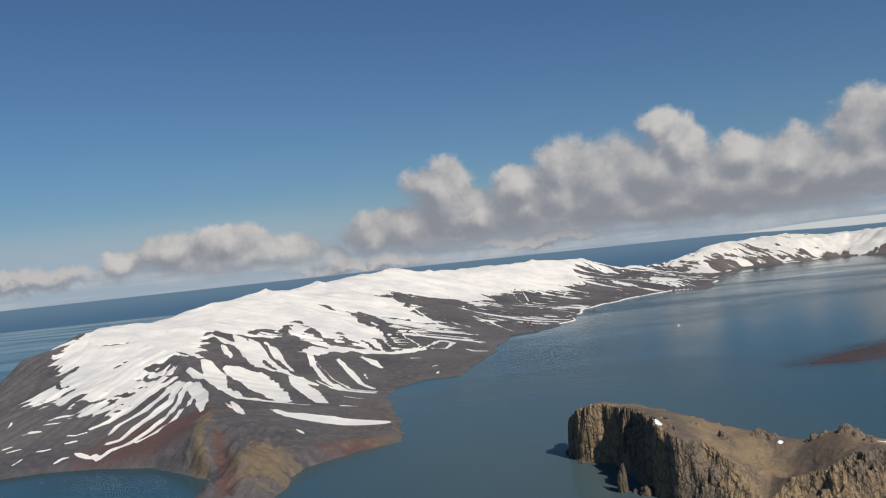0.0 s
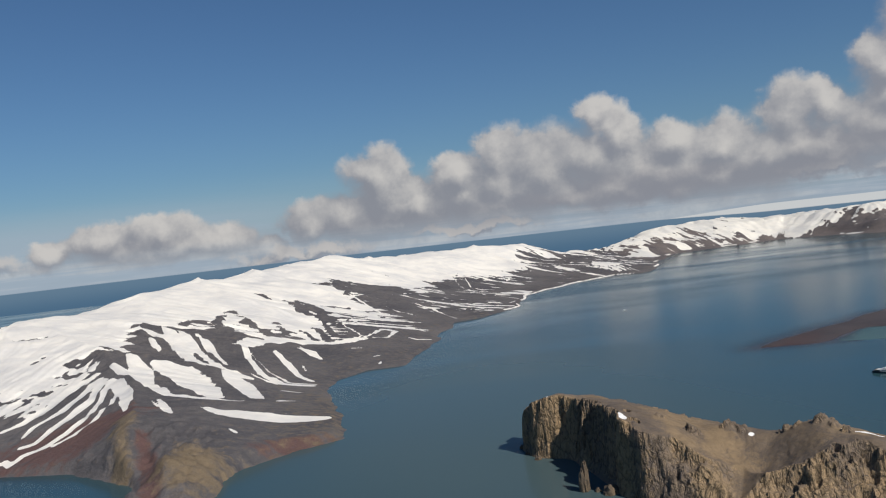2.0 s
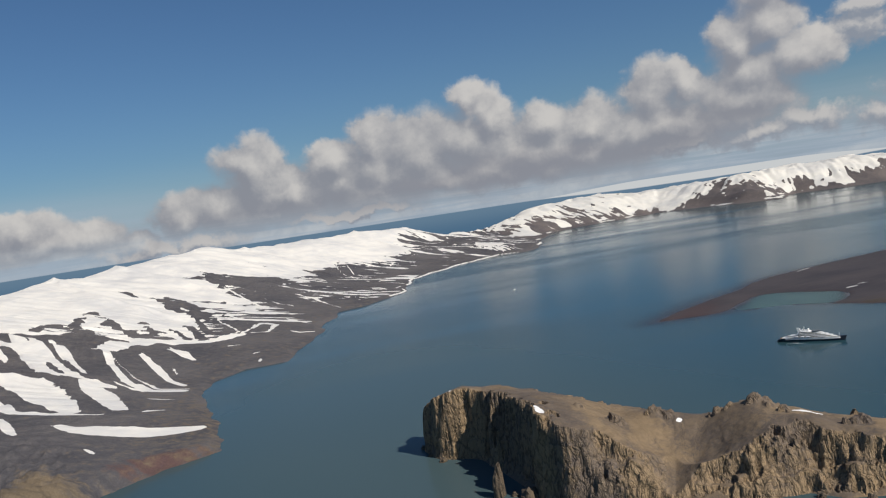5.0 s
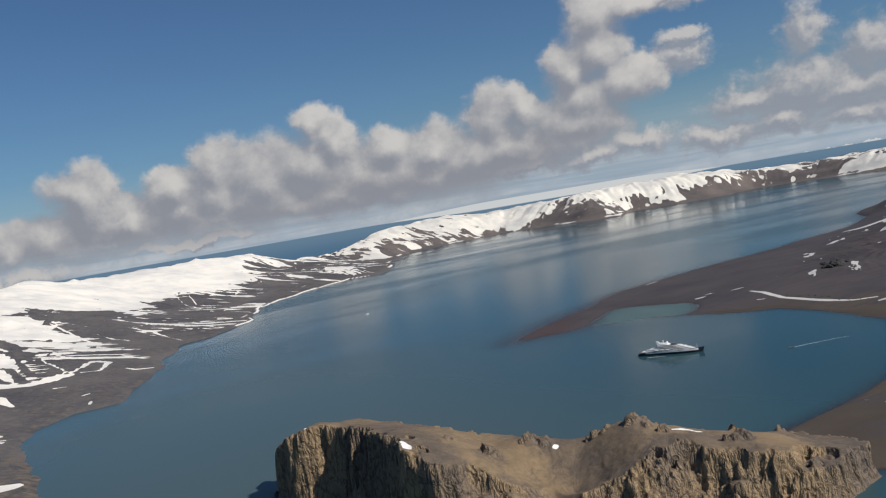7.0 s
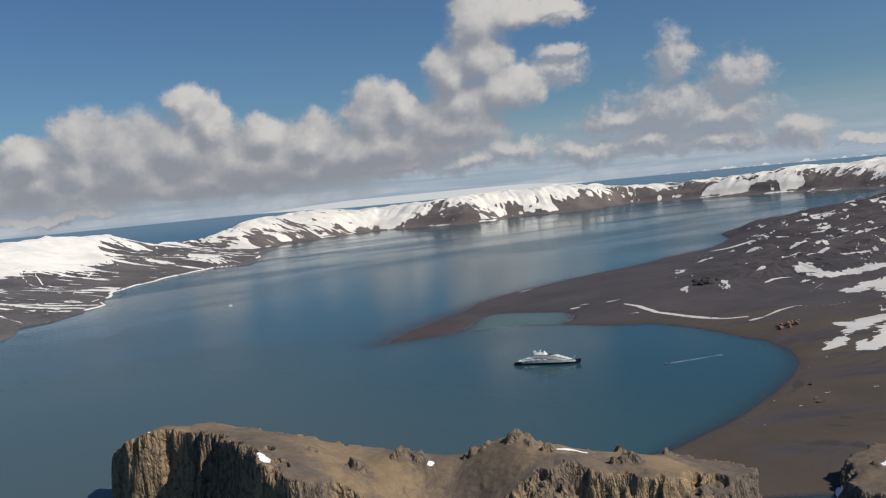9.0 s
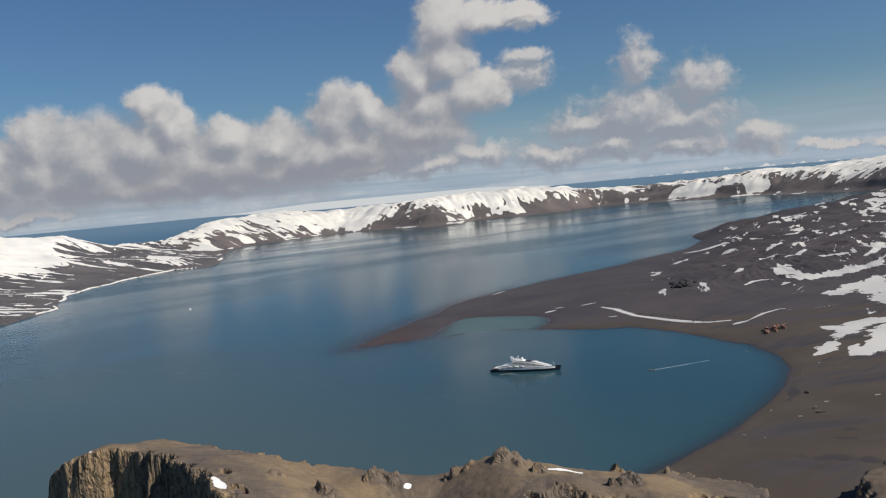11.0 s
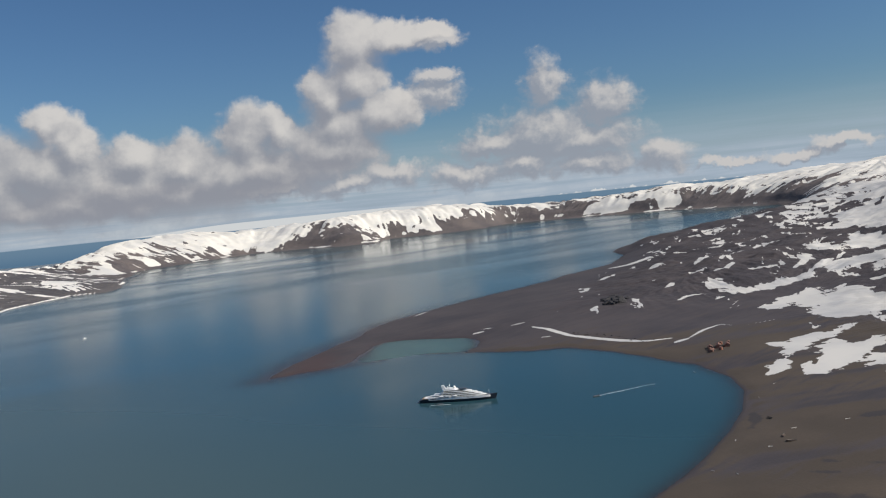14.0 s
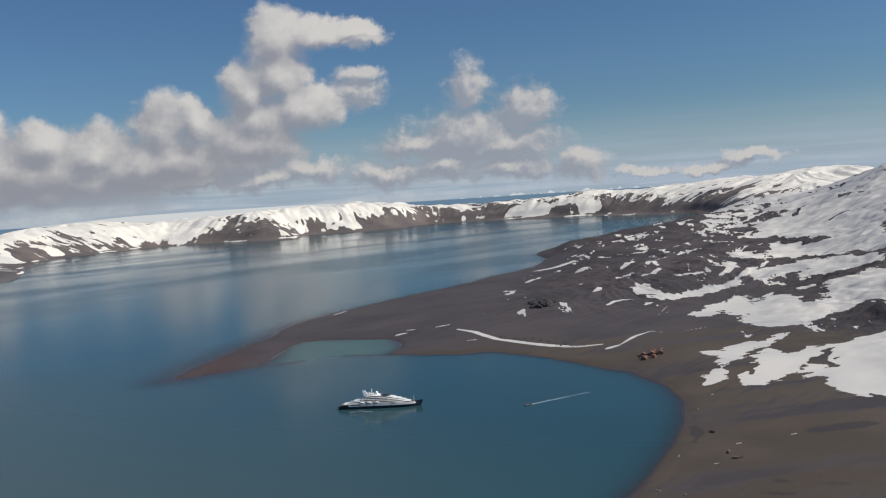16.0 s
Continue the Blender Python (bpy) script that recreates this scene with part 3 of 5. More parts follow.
    z = form + land * (0.9 * streak + 2.0 * broad) * (0.3 + 0.7 * tall) * bare + land * fbm(x, y, 180, 5, 11) * (2 + 4 * tall * bare) + land * tall * (2.2 * fbm(x, y, 85, 3, 13) + 1.5 * (ridged(x, y, 120, 2, 14) - 0.6))
    # gully, dike and sea cliff of the near point
    point = step01(1000 - y, 0, 120)
    gully = line_distance(x, y, [(-247, 905), (-212, 800), (-199, 739)])
    dike = line_distance(x, y, [(-282, 975), (-262, 890), (-250, 835), (-238, 780)])
    crumble = ridged(x, y, 26, 4, 37)
    z = z + point * step01(d, 2, 14) * (5.5 * np.exp(-(dike / 13.0) ** 2) - 7.0 * np.exp(-(gully / 11.0) ** 2) + 12.0 * (crumble - 0.6) * step01(75 - gully, 0, 40) + 4.5 * (ridged(x, y, 10, 3, 39) - 0.6) * step01(90 - gully, 0, 40) + 5.0 * step01(d, 0, 9))
    red = np.maximum(1.7 * blotch(x, y, -335, 975, 120, 62, 10), 1.5 * blotch(x, y, -105, 897, 62, 22, 28))
    red = np.maximum(red, 1.3 * (1 - line_distance(x, y, [(-247, 905), (-212, 800), (-199, 739)]) / 15)) + 0.15 * streak
    ochre = np.maximum(1.1 * blotch(x, y, -178, 812, 45, 95, 5), 1.2 * (1 - line_distance(x, y, [(-278, 965), (-262, 890), (-252, 840)]) / 18)) + 0.15 * streak
    ochre = np.maximum(ochre, 0.9 * blotch(x, y, -740, 1330, 60, 120, 0))
    ochre = np.maximum(ochre, (0.16 + 0.22 * step01(1350 - y, 0, 300)) * step01(30 - soft, 0, 20) * step01(x + 0.1 * y, -160, 60))
    fields = {"snow": np.clip(blur(snow, 1), -1, 1), "red": np.clip(red, 0, 1), "ochre": np.clip(ochre, 0, 1), "fall": fall_source(x, y, soft, 100)}
    ob = sheet("snowy_ridge", x, y, z, fields, ash)
    return tagged(ob, "long dark volcanic ridge with snow-covered crest and snow chutes above the bay", "ridge", kind="structure")


RIDGE_SNOWFIELD_A = [(-646, 1367), (-647, 1340), (-570, 1200), (-509, 1158), (-491, 1170), (-455, 1091), (-403, 1061), (-397, 1093), (-394, 1152), (-398, 1238), (-390, 1263), (-393, 1283), (-378, 1314), (-379, 1437), (-383, 1532), (-348, 1526), (-308, 1517), (-277, 1564), (-232, 1523), (-195, 1533), (-157, 1543), (-107, 1536), (-101, 1602), (-122, 1791), (-184, 1933), (-191, 2014), (-133, 2005), (-79, 1906)]
RIDGE_SNOWFIELD_B = [(-31, 1872), (5, 1913), (-38, 2088), (-91, 2139), (-124, 2282), (-16, 2272), (14, 2333), (70, 2279), (138, 2428), (187, 2649), (247, 2737), (299, 2732), (353, 2751), (433, 2803), (500, 2895), (482, 2984), (473, 3134), (520, 3250), (640, 3480), (300, 3480), (-200, 3150), (-480, 2750), (-700, 2270), (-800, 1880), (-740, 1580), (-690, 1440)]
RIDGE_CHUTES_A = [
    (9, [(-360, 1280), (-329, 1216), (-295, 1126)]),
    (18, [(-311, 1246), (-277, 1208), (-233, 1120), (-212, 1083)]),
    (8, [(-368, 1233), (-324, 1169), (-267, 1083), (-229, 1066), (-182, 1065)]),
    (14, [(-370, 1517), (-325, 1414), (-276, 1284), (-242, 1250)]),
    (9, [(-342, 1499), (-301, 1404), (-238, 1270), (-195, 1228)]),
    (7, [(-310, 1479), (-266, 1381), (-236, 1307)]),
    (10, [(-222, 1233), (-195, 1174), (-166, 1097)]),
    (7, [(-236, 1453), (-217, 1374), (-182, 1269), (-153, 1224), (-114, 1228)]),
    (7, [(-185, 1435), (-159, 1364), (-136, 1290), (-117, 1261)]),
    (7, [(-151, 1480), (-130, 1448), (-114, 1410)]),
]
RIDGE_CHUTES_B = [
    (16, [(-241, 1425), (-223, 1489), (-175, 1527)]),
    (12, [(-229, 1538), (-175, 1531), (-98, 1537), (-50, 1603)]),
    (12, [(-204, 1003), (-172, 985), (-125, 979), (-77, 1003)]),
    (5, [(-266, 1049), (-235, 972)]),
    (22, [(-475, 1460), (-405, 1490)]),
    (18, [(-440, 1440), (-405, 1340), (-378, 1322)]),
    (8, [(-395, 1490), (-345, 1440), (-325, 1400)]),
    (7, [(-372, 1440), (-340, 1360)]),
    (30, [(717, 3008), (747, 2900)]),
]
RIDGE_FAN_A = [
    (5.2, [(-381, 1211), (-393, 1152), (-398, 1084), (-414, 1051), (-432, 1038)]),
    (4.4, [(-372, 1191), (-369, 1111), (-376, 1059), (-397, 1031), (-400, 1012)]),
    (5.5, [(-364, 1183), (-351, 1084), (-361, 1040), (-372, 1015), (-380, 992), (-394, 988)]),
    (4.8, [(-349, 1163), (-339, 1078), (-338, 1022), (-349, 995), (-363, 977), (-384, 969), (-392, 945)]),
    (4.2, [(-327, 1125), (-322, 1067), (-324, 1018), (-337, 986), (-355, 973)]),
    (12.2, [(-347, 1156), (-311, 1084), (-288, 999)]),
    (3.0, [(-441, 954), (-437, 967), (-430, 968)]),
    (3.8, [(-426, 977), (-401, 956)]),
    (3.6, [(-400, 965), (-391, 949)]),
    (3.0, [(-523, 1057), (-499, 1055)]),
]
RIDGE_FAN_B = [
    (2.0, [(-556, 1087), (-562, 1114)]),
    (2.0, [(-478, 993), (-460, 996)]),
    (2.0, [(-453, 1009), (-436, 1011)]),
    (2.0, [(-458, 1029), (-433, 1030)]),
    (2.0, [(-490, 959), (-485, 982)]),
    (2.0, [(-518, 1004), (-502, 1011)]),
    (2.0, [(-528, 1013), (-517, 1023)]),
    (2.0, [(-505, 1085), (-486, 1097), (-468, 1104)]),
    (2.0, [(-506, 1072), (-473, 1083)]),
    (2.9, [(-272, 1039), (-247, 991), (-236, 974)]),
]
RIDGE_FAN_C = [
    (2.0, [(-169, 921), (-158, 905)]),
]
RIDGE_LINES_A = [
    (2.9, [(-95, 2167), (-55, 2091), (-24, 2009), (18, 1966)]),
    (2.4, [(-17, 2111), (19, 2008), (66, 1947)]),
    (2.0, [(-69, 2234), (-23, 2139), (35, 2101), (89, 2140)]),
    (2.8, [(49, 2126), (96, 2049), (116, 1976), (140, 1904)]),
    (2.0, [(89, 2140), (139, 2107), (194, 2077), (229, 2005)]),
    (2.7, [(133, 1896), (176, 1916), (218, 1968), (261, 2011)]),
    (2.0, [(197, 2648), (207, 2503), (241, 2388)]),
    (2.0, [(233, 2681), (234, 2538), (267, 2428)]),
    (2.1, [(273, 2326), (294, 2297), (329, 2226), (286, 2144)]),
]
RIDGE_LINES_B = [
    (2.0, [(304, 2720), (375, 2750), (456, 2823), (528, 2931)]),
    (3.2, [(352, 2652), (376, 2727)]),
    (2.0, [(364, 2359), (434, 2442), (526, 2516)]),
    (2.0, [(200, 2854), (229, 2800), (266, 2752)]),
    (2.0, [(26, 1783), (66, 1713)]),
    (3.4, [(26, 1631), (41, 1609), (71, 1612)]),
    (2.0, [(-94, 1772), (-53, 1613)]),
    (2.0, [(-73, 1491), (-50, 1492)]),
    (2.0, [(-34, 1430), (-23, 1441)]),
]
RIDGE_LINES_C = [
    (2.0, [(-25, 1373), (-23, 1392)]),
    (2.0, [(-153, 1496), (-112, 1415)]),
    (2.2, [(-187, 1450), (-154, 1338), (-128, 1269), (-115, 1265)]),
    (2.0, [(-138, 1364), (-129, 1321)]),
    (2.1, [(-214, 1393), (-179, 1302), (-145, 1238), (-103, 1239)]),
    (2.0, [(-148, 1170), (-120, 1168)]),
    (2.0, [(-143, 1086), (-122, 1102)]),
    (2.0, [(-196, 1258), (-157, 1212)]),
    (2.0, [(-80, 1850), (-59, 1780)]),
]
RIDGE_LINES_D = [
    (4.2, [(-48, 1614), (-18, 1723), (6, 1704), (-8, 1625), (-35, 1610)]),
    (2.0, [(-233, 1532), (-185, 1514), (-117, 1535), (-81, 1573), (-48, 1634)]),
    (2.0, [(36, 2129), (72, 2066), (100, 2020)]),
    (2.0, [(105, 2189), (157, 2175)]),
    (2.0, [(-9, 2177), (36, 2134)]),
    (3.4, [(517, 2875), (532, 2837)]),
    (2.0, [(532, 2818), (551, 2742)]),
    (2.0, [(534, 2662), (567, 2700)]),
    (2.0, [(172, 1988), (210, 2002)]),
]
RIDGE_CHUTES = RIDGE_CHUTES_A + RIDGE_CHUTES_B + RIDGE_FAN_A + RIDGE_FAN_B + RIDGE_FAN_C + RIDGE_LINES_A + RIDGE_LINES_B + RIDGE_LINES_C + RIDGE_LINES_D
SLOPE_SNOW_A = [(684, 703), (704, 707), (717, 707), (744, 716), (751, 726), (779, 728), (773, 717), (761, 703), (781, 700), (792, 688), (760, 679), (741, 671), (737, 661), (748, 661), (782, 677), (798, 677), (815, 676), (833, 671), (847, 662), (752, 608), (668, 579), (671, 607), (677, 623), (687, 639), (708, 650), (713, 659), (699, 659), (719, 671), (733, 678), (707, 679), (690, 677), (675, 680), (668, 691)]
SLOPE_SNOW_B = [(751, 771), (757, 759), (781, 762), (794, 753), (795, 743), (824, 743), (834, 739), (821, 734), (786, 734), (752, 736), (728, 730), (706, 725), (699, 719), (684, 713), (671, 715), (664, 717), (683, 727), (696, 729), (725, 741), (744, 749), (741, 758)]
SLOPE_SNOW_C = [(1035, 1029), (1041, 1021), (1012, 989), (1008, 974), (1011, 957), (1039, 947), (1069, 942), (1108, 941), (1110, 919), (1080, 907), (1059, 914), (1038, 924), (1012, 932), (979, 937), (979, 956), (998, 984), (1004, 1000), (988, 996), (995, 1008)]
SLOPE_SNOW_D = [(915, 888), (934, 882), (970, 889), (989, 882), (1023, 887), (1041, 883), (1001, 855), (942, 828), (913, 818), (919, 834), (941, 856), (920, 857), (904, 861), (908, 876)]
SLOPE_SNOW_E = [(875, 797), (902, 813), (932, 821), (982, 844), (990, 837), (1013, 835), (1008, 816), (994, 795), (970, 781), (974, 774), (995, 769), (1034, 782), (1074, 801), (1095, 799), (1104, 787), (1121, 776), (1118, 756), (957, 697), (967, 722), (933, 724), (925, 736), (905, 743), (878, 747), (868, 759), (859, 765), (859, 776)]
SLOPE_SNOW_F = [(1172, 947), (1208, 950), (1241, 939), (1316, 950), (1327, 931), (1233, 867), (1225, 835), (1228, 817), (1210, 789), (1157, 770), (1151, 793), (1135, 806), (1124, 821), (1146, 857), (1113, 849), (1144, 865), (1172, 869), (1169, 897), (1129, 899), (1113, 909)]
SLOPE_SNOW_G = [(1379, 1087), (1437, 1101), (1411, 1063), (1348, 1017), (1443, 1050), (1539, 1093), (1503, 1056), (1491, 1022), (1486, 992), (1498, 979), (1523, 1027), (1580, 1082), (1575, 1100), (1619, 1148), (1606, 1168), (1604, 1178), (1672, 1186), (1686, 1165), (1780, 1247), (1831, 1291), (1861, 1269), (1958, 1291), (2021, 1302), (2035, 1269), (2020, 1224), (2011, 1184), (1989, 1139), (1942, 1090), (1917, 1046), (1269, 811), (1300, 851), (1322, 889), (1379, 946), (1362, 972), (1365, 999), (1329, 1007), (1313, 1026), (1334, 1055)]
SLOPE_SNOW = [SLOPE_SNOW_A, SLOPE_SNOW_B, SLOPE_SNOW_C, SLOPE_SNOW_D, SLOPE_SNOW_E, SLOPE_SNOW_F, SLOPE_SNOW_G]
SLOPE_CHUTES_A = [
    (6.1, [(1228, 1361), (1239, 1320), (1337, 1367)]),
    (3.2, [(1057, 1236), (1102, 1247)]),
    (3.2, [(1123, 1193), (1141, 1191)]),
    (6.3, [(976, 1052), (1004, 1064)]),
    (4.2, [(921, 992), (945, 996), (967, 987)]),
    (5.0, [(942, 956), (960, 956)]),
    (4.9, [(1117, 1020), (1143, 1000)]),
    (3.0, [(1137, 968), (1185, 980), (1241, 1022)]),
    (2.6, [(1358, 1285), (1384, 1250), (1486, 1246), (1600, 1271)]),
    (3.2, [(1139, 1124), (1216, 1157)]),
    (3.0, [(1075, 1047), (1154, 1071)]),
    (2.5, [(1345, 1317), (1349, 1293)]),
]
SLOPE_CHUTES_B = [
    (2.1, [(823, 842), (836, 833), (852, 826)]),
    (1.6, [(754, 856), (792, 867), (823, 869), (818, 850)]),
    (3.6, [(748, 1062), (743, 1033), (735, 1012), (726, 985), (727, 946), (729, 920), (734, 890), (748, 874)]),
    (3.2, [(734, 857), (751, 855)]),
    (1.6, [(900, 913), (923, 909)]),
    (3.0, [(1100, 929), (1176, 954), (1327, 989)]),
    (2.5, [(1365, 1172), (1454, 1177)]),
    (2.3, [(1251, 1151), (1345, 1165)]),
    (2.4, [(921, 919), (955, 933)]),
    (2.5, [(1010, 846), (1047, 855)]),
    (2.9, [(1589, 1181), (1688, 1211), (1788, 1238)]),
]
SLOPE_CHUTES_C = [
    (5.2, [(1809, 1324), (1916, 1342), (2092, 1377), (2291, 1423)]),
    (2.5, [(1529, 1108), (1449, 1097)]),
    (3.1, [(1702, 1302), (1839, 1340)]),
    (2.7, [(1454, 1315), (1532, 1312)]),
    (2.6, [(1063, 833), (1071, 817)]),
    (1.6, [(707, 1008), (716, 1001)]),
    (3.1, [(703, 1112), (716, 1110)]),
    (1.6, [(723, 1121), (734, 1114)]),
    (1.6, [(747, 1098), (766, 1092)]),
    (1.6, [(774, 1321), (813, 1341), (843, 1357)]),
    (4.7, [(1631, 1457), (1736, 1478)]),
]
SLOPE_CHUTES = SLOPE_CHUTES_A + SLOPE_CHUTES_B + SLOPE_CHUTES_C
SLOPE_RIBS = [
    (5.7, [(1713, 1070), (1756, 1062), (1747, 1015)]),
    (5.0, [(2035, 1269), (1897, 1218)]),
    (2.4, [(1039, 803), (970, 778)]),
    (1.6, [(1069, 810), (969, 773)]),
    (3.3, [(697, 701), (708, 705)]),
    (2.6, [(998, 984), (994, 954)]),
]
RIDGE_RIBS_A = [
    (10, [(-353, 1549), (-340, 1634), (-312, 1592)]),
    (13, [(-307, 1625), (-313, 1789), (-283, 1735)]),
    (9, [(-303, 1793), (-268, 1706), (-247, 1634)]),
    (9, [(-267, 1666), (-222, 1601), (-188, 1561)]),
    (13, [(-241, 1590), (-196, 1546), (-157, 1547)]),
    (6, [(-212, 1687), (-180, 1587), (-147, 1546)]),
    (5, [(-166, 1655), (-134, 1562)]),
    (6, [(-151, 1727), (-109, 1566)]),
    (6, [(-143, 1853), (-101, 1598)]),
    (7, [(-283, 2043), (-244, 1979)]),
    (11, [(-228, 2011), (-192, 1952), (-167, 1863)]),
    (14, [(-181, 1972), (-139, 1894), (-122, 1792)]),
    (16, [(-133, 2314), (-89, 2312), (-45, 2222)]),
    (10, [(-100, 2173), (-45, 2091)]),
]
RIDGE_RIBS_B = [
    (9, [(-67, 2287), (-4, 2155)]),
    (14, [(-44, 2168), (9, 2115), (48, 2084)]),
    (22, [(14, 2314), (41, 2265), (69, 2240)]),
    (14, [(-30, 2559), (2, 2534)]),
    (7, [(-626, 1337), (-598, 1255)]),
    (3, [(-566, 1257), (-542, 1219)]),
    (6, [(-525, 1208), (-535, 1184)]),
    (20, [(-1633, 3620), (-645, 1512)]),
    (6, [(-565, 1430), (-531, 1449)]),
    (2, [(-491, 1287), (-483, 1313)]),
    (7, [(-648, 1345), (-640, 1378), (-637, 1446)]),
    (10, [(-383, 1273), (-362, 1239)]),
    (4, [(-373, 1295), (-316, 1229), (-277, 1125)]),
    (2, [(-303, 1239), (-241, 1089)]),
    (2, [(-289, 1229), (-234, 1091)]),
    (2, [(-398, 1120), (-390, 1212)]),
]
RIDGE_RIBS_C = [
    (2, [(-375, 1094), (-376, 1218)]),
    (6, [(-411, 1053), (-384, 1056)]),
    (2, [(-353, 1483), (-300, 1339)]),
    (2, [(-329, 1483), (-257, 1291)]),
]
RIDGE_RIBS = RIDGE_RIBS_A + RIDGE_RIBS_B + RIDGE_RIBS_C
RIDGE_BARE = [(-690, 1340, 60, 130, 0), (-300, 1600, 70, 55, 30), (-210, 1590, 60, 40, 0), (-600, 1290, 60, 80, 30), (-20, 2250, 90, 60, 30)]
ridge_land()

# far side of the bay
FAR_COAST = [
    (800, 3450), (880, 2990), (950, 3170), (1150, 3520), (1400, 3620), (1680, 3720), (1820, 3590), (1905, 3370), (2036, 3255), (2140, 3390), (2220, 3460), (2380, 3330),
    (2560, 3290), (2840, 3390), (2980, 3220), (3090, 2950), (3180, 2700), (3170, 2400), (3040, 2080), (2850, 1900), (2600, 1760), (2900, 1500), (4300, 1300),
    (4400, 2600), (4000, 3500), (3200, 4100), (2300, 4300), (1650, 4450), (1100, 4200), (880, 3800),
]
FAR_CRESTS = [
    [(1900, 3520, 22), (1960, 3420, 32), (2030, 3350, 34), (2080, 3400, 28)],
    [(860, 3534, 56), (1042, 3744, 79), (1315, 3960, 104), (1596, 4110, 118), (1769, 4004, 92), (1890, 3890, 92), (1981, 3727, 92), (2068, 3640, 98), (2110, 3560, 74)],
    [(2110, 3560, 74), (2288, 3560, 98), (2515, 3496, 99), (2680, 3400, 76), (2900, 3500, 82), (3051, 3432, 84), (3150, 3287, 60), (3200, 3054, 75), (3260, 2863, 70), (3300, 2790, 81), (3330, 2624, 70), (3400, 2405, 95), (3350, 2236, 104), (3500, 2000, 125), (3700, 1800, 150)],
    [(3400, 2405, 95), (3700, 2300, 120), (4013, 2399, 130)], [(3200, 2150, 60), (3000, 1850, 60), (3100, 1700, 90)],
]


def far_land():
    x, y = grid(780, 4420, 1300, 4480, 6.0)
    d = shore_distance(x, y, FAR_COAST)
    d = d + 22.0 * fbm(x, y, 200, 4, 47)
    anchors = [(*p, 0.0) for p in along(FAR_COAST + FAR_COAST[:1], 110.0)]
    for crest in FAR_CRESTS:
        anchors += [tuple(p) for p in along(crest, 90.0)]
    form = spread(x, y, anchors)
    form = np.where(d > 0, np.maximum(form, 0) * (0.25 + 0.75 * step01(d, 0, 70)) + np.clip(d, 0, 12) * 0.2, d * 0.12)
    soft = blur(form, 2)
    streak = downhill_streaks(x, y, soft, blur(np.random.RandomState(8).rand(*x.shape), 2), 20)
    broad = downhill_streaks(x, y, soft, blur(np.random.RandomState(9).rand(*x.shape), 16), 22)
    land, tall = step01(d, 5, 120), step01(soft, 10, 80)
    lee = fbm(x, y, 240, 5, 41, 0.55)
    knolls = fbm(x, y, 130, 4, 44, 0.55)
    z = form + land * (0.7 * streak + 1.8 * downhill_streaks(x, y, soft, blur(np.random.RandomState(12).rand(*x.shape), 6), 14) + 2.6 * broad) * (0.25 + 0.75 * tall) + land * (8 * fbm(x, y, 240, 4, 21, 0.5) + 4 * knolls)
    # closed snow on the tops, rock ribs and brown aprons under them
    ribs = downhill_streaks(x, y, soft, blur(np.random.RandomState(10).rand(*x.shape), 6), 14)
    line = 58 - 14 * step01(2200 - x, 0, 400) + 8 * step01(x, 2700, 3000)
    snow = (soft - line) / 55 + 0.42 * streak + 0.34 * ribs + 0.16 * broad + 0.55 * lee + 0.45 * knolls
    snow -= step01(0.5 * broad + 0.8 * ribs + 0.6 * streak + 0.8 * knolls, 0.55, 1.3) * 1.3 * step01(108 - soft, 0, 30) * step01(soft, 14, 30)
    snow += 1.9 * blotch(x, y, 1790, 3800, 210, 170, -40).clip(0, 1) + 0.7 * blotch(x, y, 1500, 3800, 260, 110, 30).clip(0, 1)
    snow -= 0.7 * blotch(x, y, 1130, 3480, 240, 190, 50).clip(0, 1) + 2.4 * blotch(x, y, 1985, 3400, 200, 150, -45).clip(0, 1) + 0.8 * (1 - step01(d, 4, 26))
    snow = np.maximum(snow, 1.2 * step01(fbm(x * 1.6, y, 110, 4, 48), 0.30, 0.62) * step01(d, 14, 40) - 0.55 + 0.2 * streak)
    snow += 1.1 * step01(d, 2, 7) * (1 - step01(d, 12, 20)) * step01(fbm(x, y, 160, 3, 49), 0.15, 0.5)
    fields = {"snow": np.clip(blur(snow, 1), -1, 1), "red": np.zeros(x.shape), "ochre": np.zeros(x.shape), "fall": fall_source(x, y, soft, 40)}
    return tagged(sheet("far_hills", x, y, z, fields, far_ash), "distant snow-streaked brown hills round the far shore of the bay", "hills", kind="structure")


far_land()

# flat ash beach with its spit and the snow-patched slopes behind it
BEACH_COAST = [
    (446, 1130), (504, 1181), (572, 1221), (625, 1250), (703, 1306), (781, 1334), (848, 1357), (950, 1378), (1062, 1397), (1194, 1432),
    (1353, 1467), (1500, 1560), (1560, 1640), (1640, 1690), (1796, 1736), (1992, 1724), (2251, 1740), (2600, 1800), (2800, 1900), (3000, 1950), (3000, 700),
    (2000, 380), (1000, 360), (640, 420), (520, 470), (420, 500), (360, 545), (340, 590), (360, 622), (396, 626), (448, 637), (482, 647), (530, 664), (575, 684),
    (620, 712), (655, 745), (678, 790), (689, 840), (699, 900), (692, 952), (662, 985), (640, 1024), (628, 1040), (640, 1047), (655, 1052), (674, 1070),
    (685, 1092), (686, 1112), (668, 1150), (649, 1176), (628, 1186), (606, 1176), (575, 1152), (549, 1133), (524, 1117), (506, 1115), (480, 1119), (458, 1124),
]
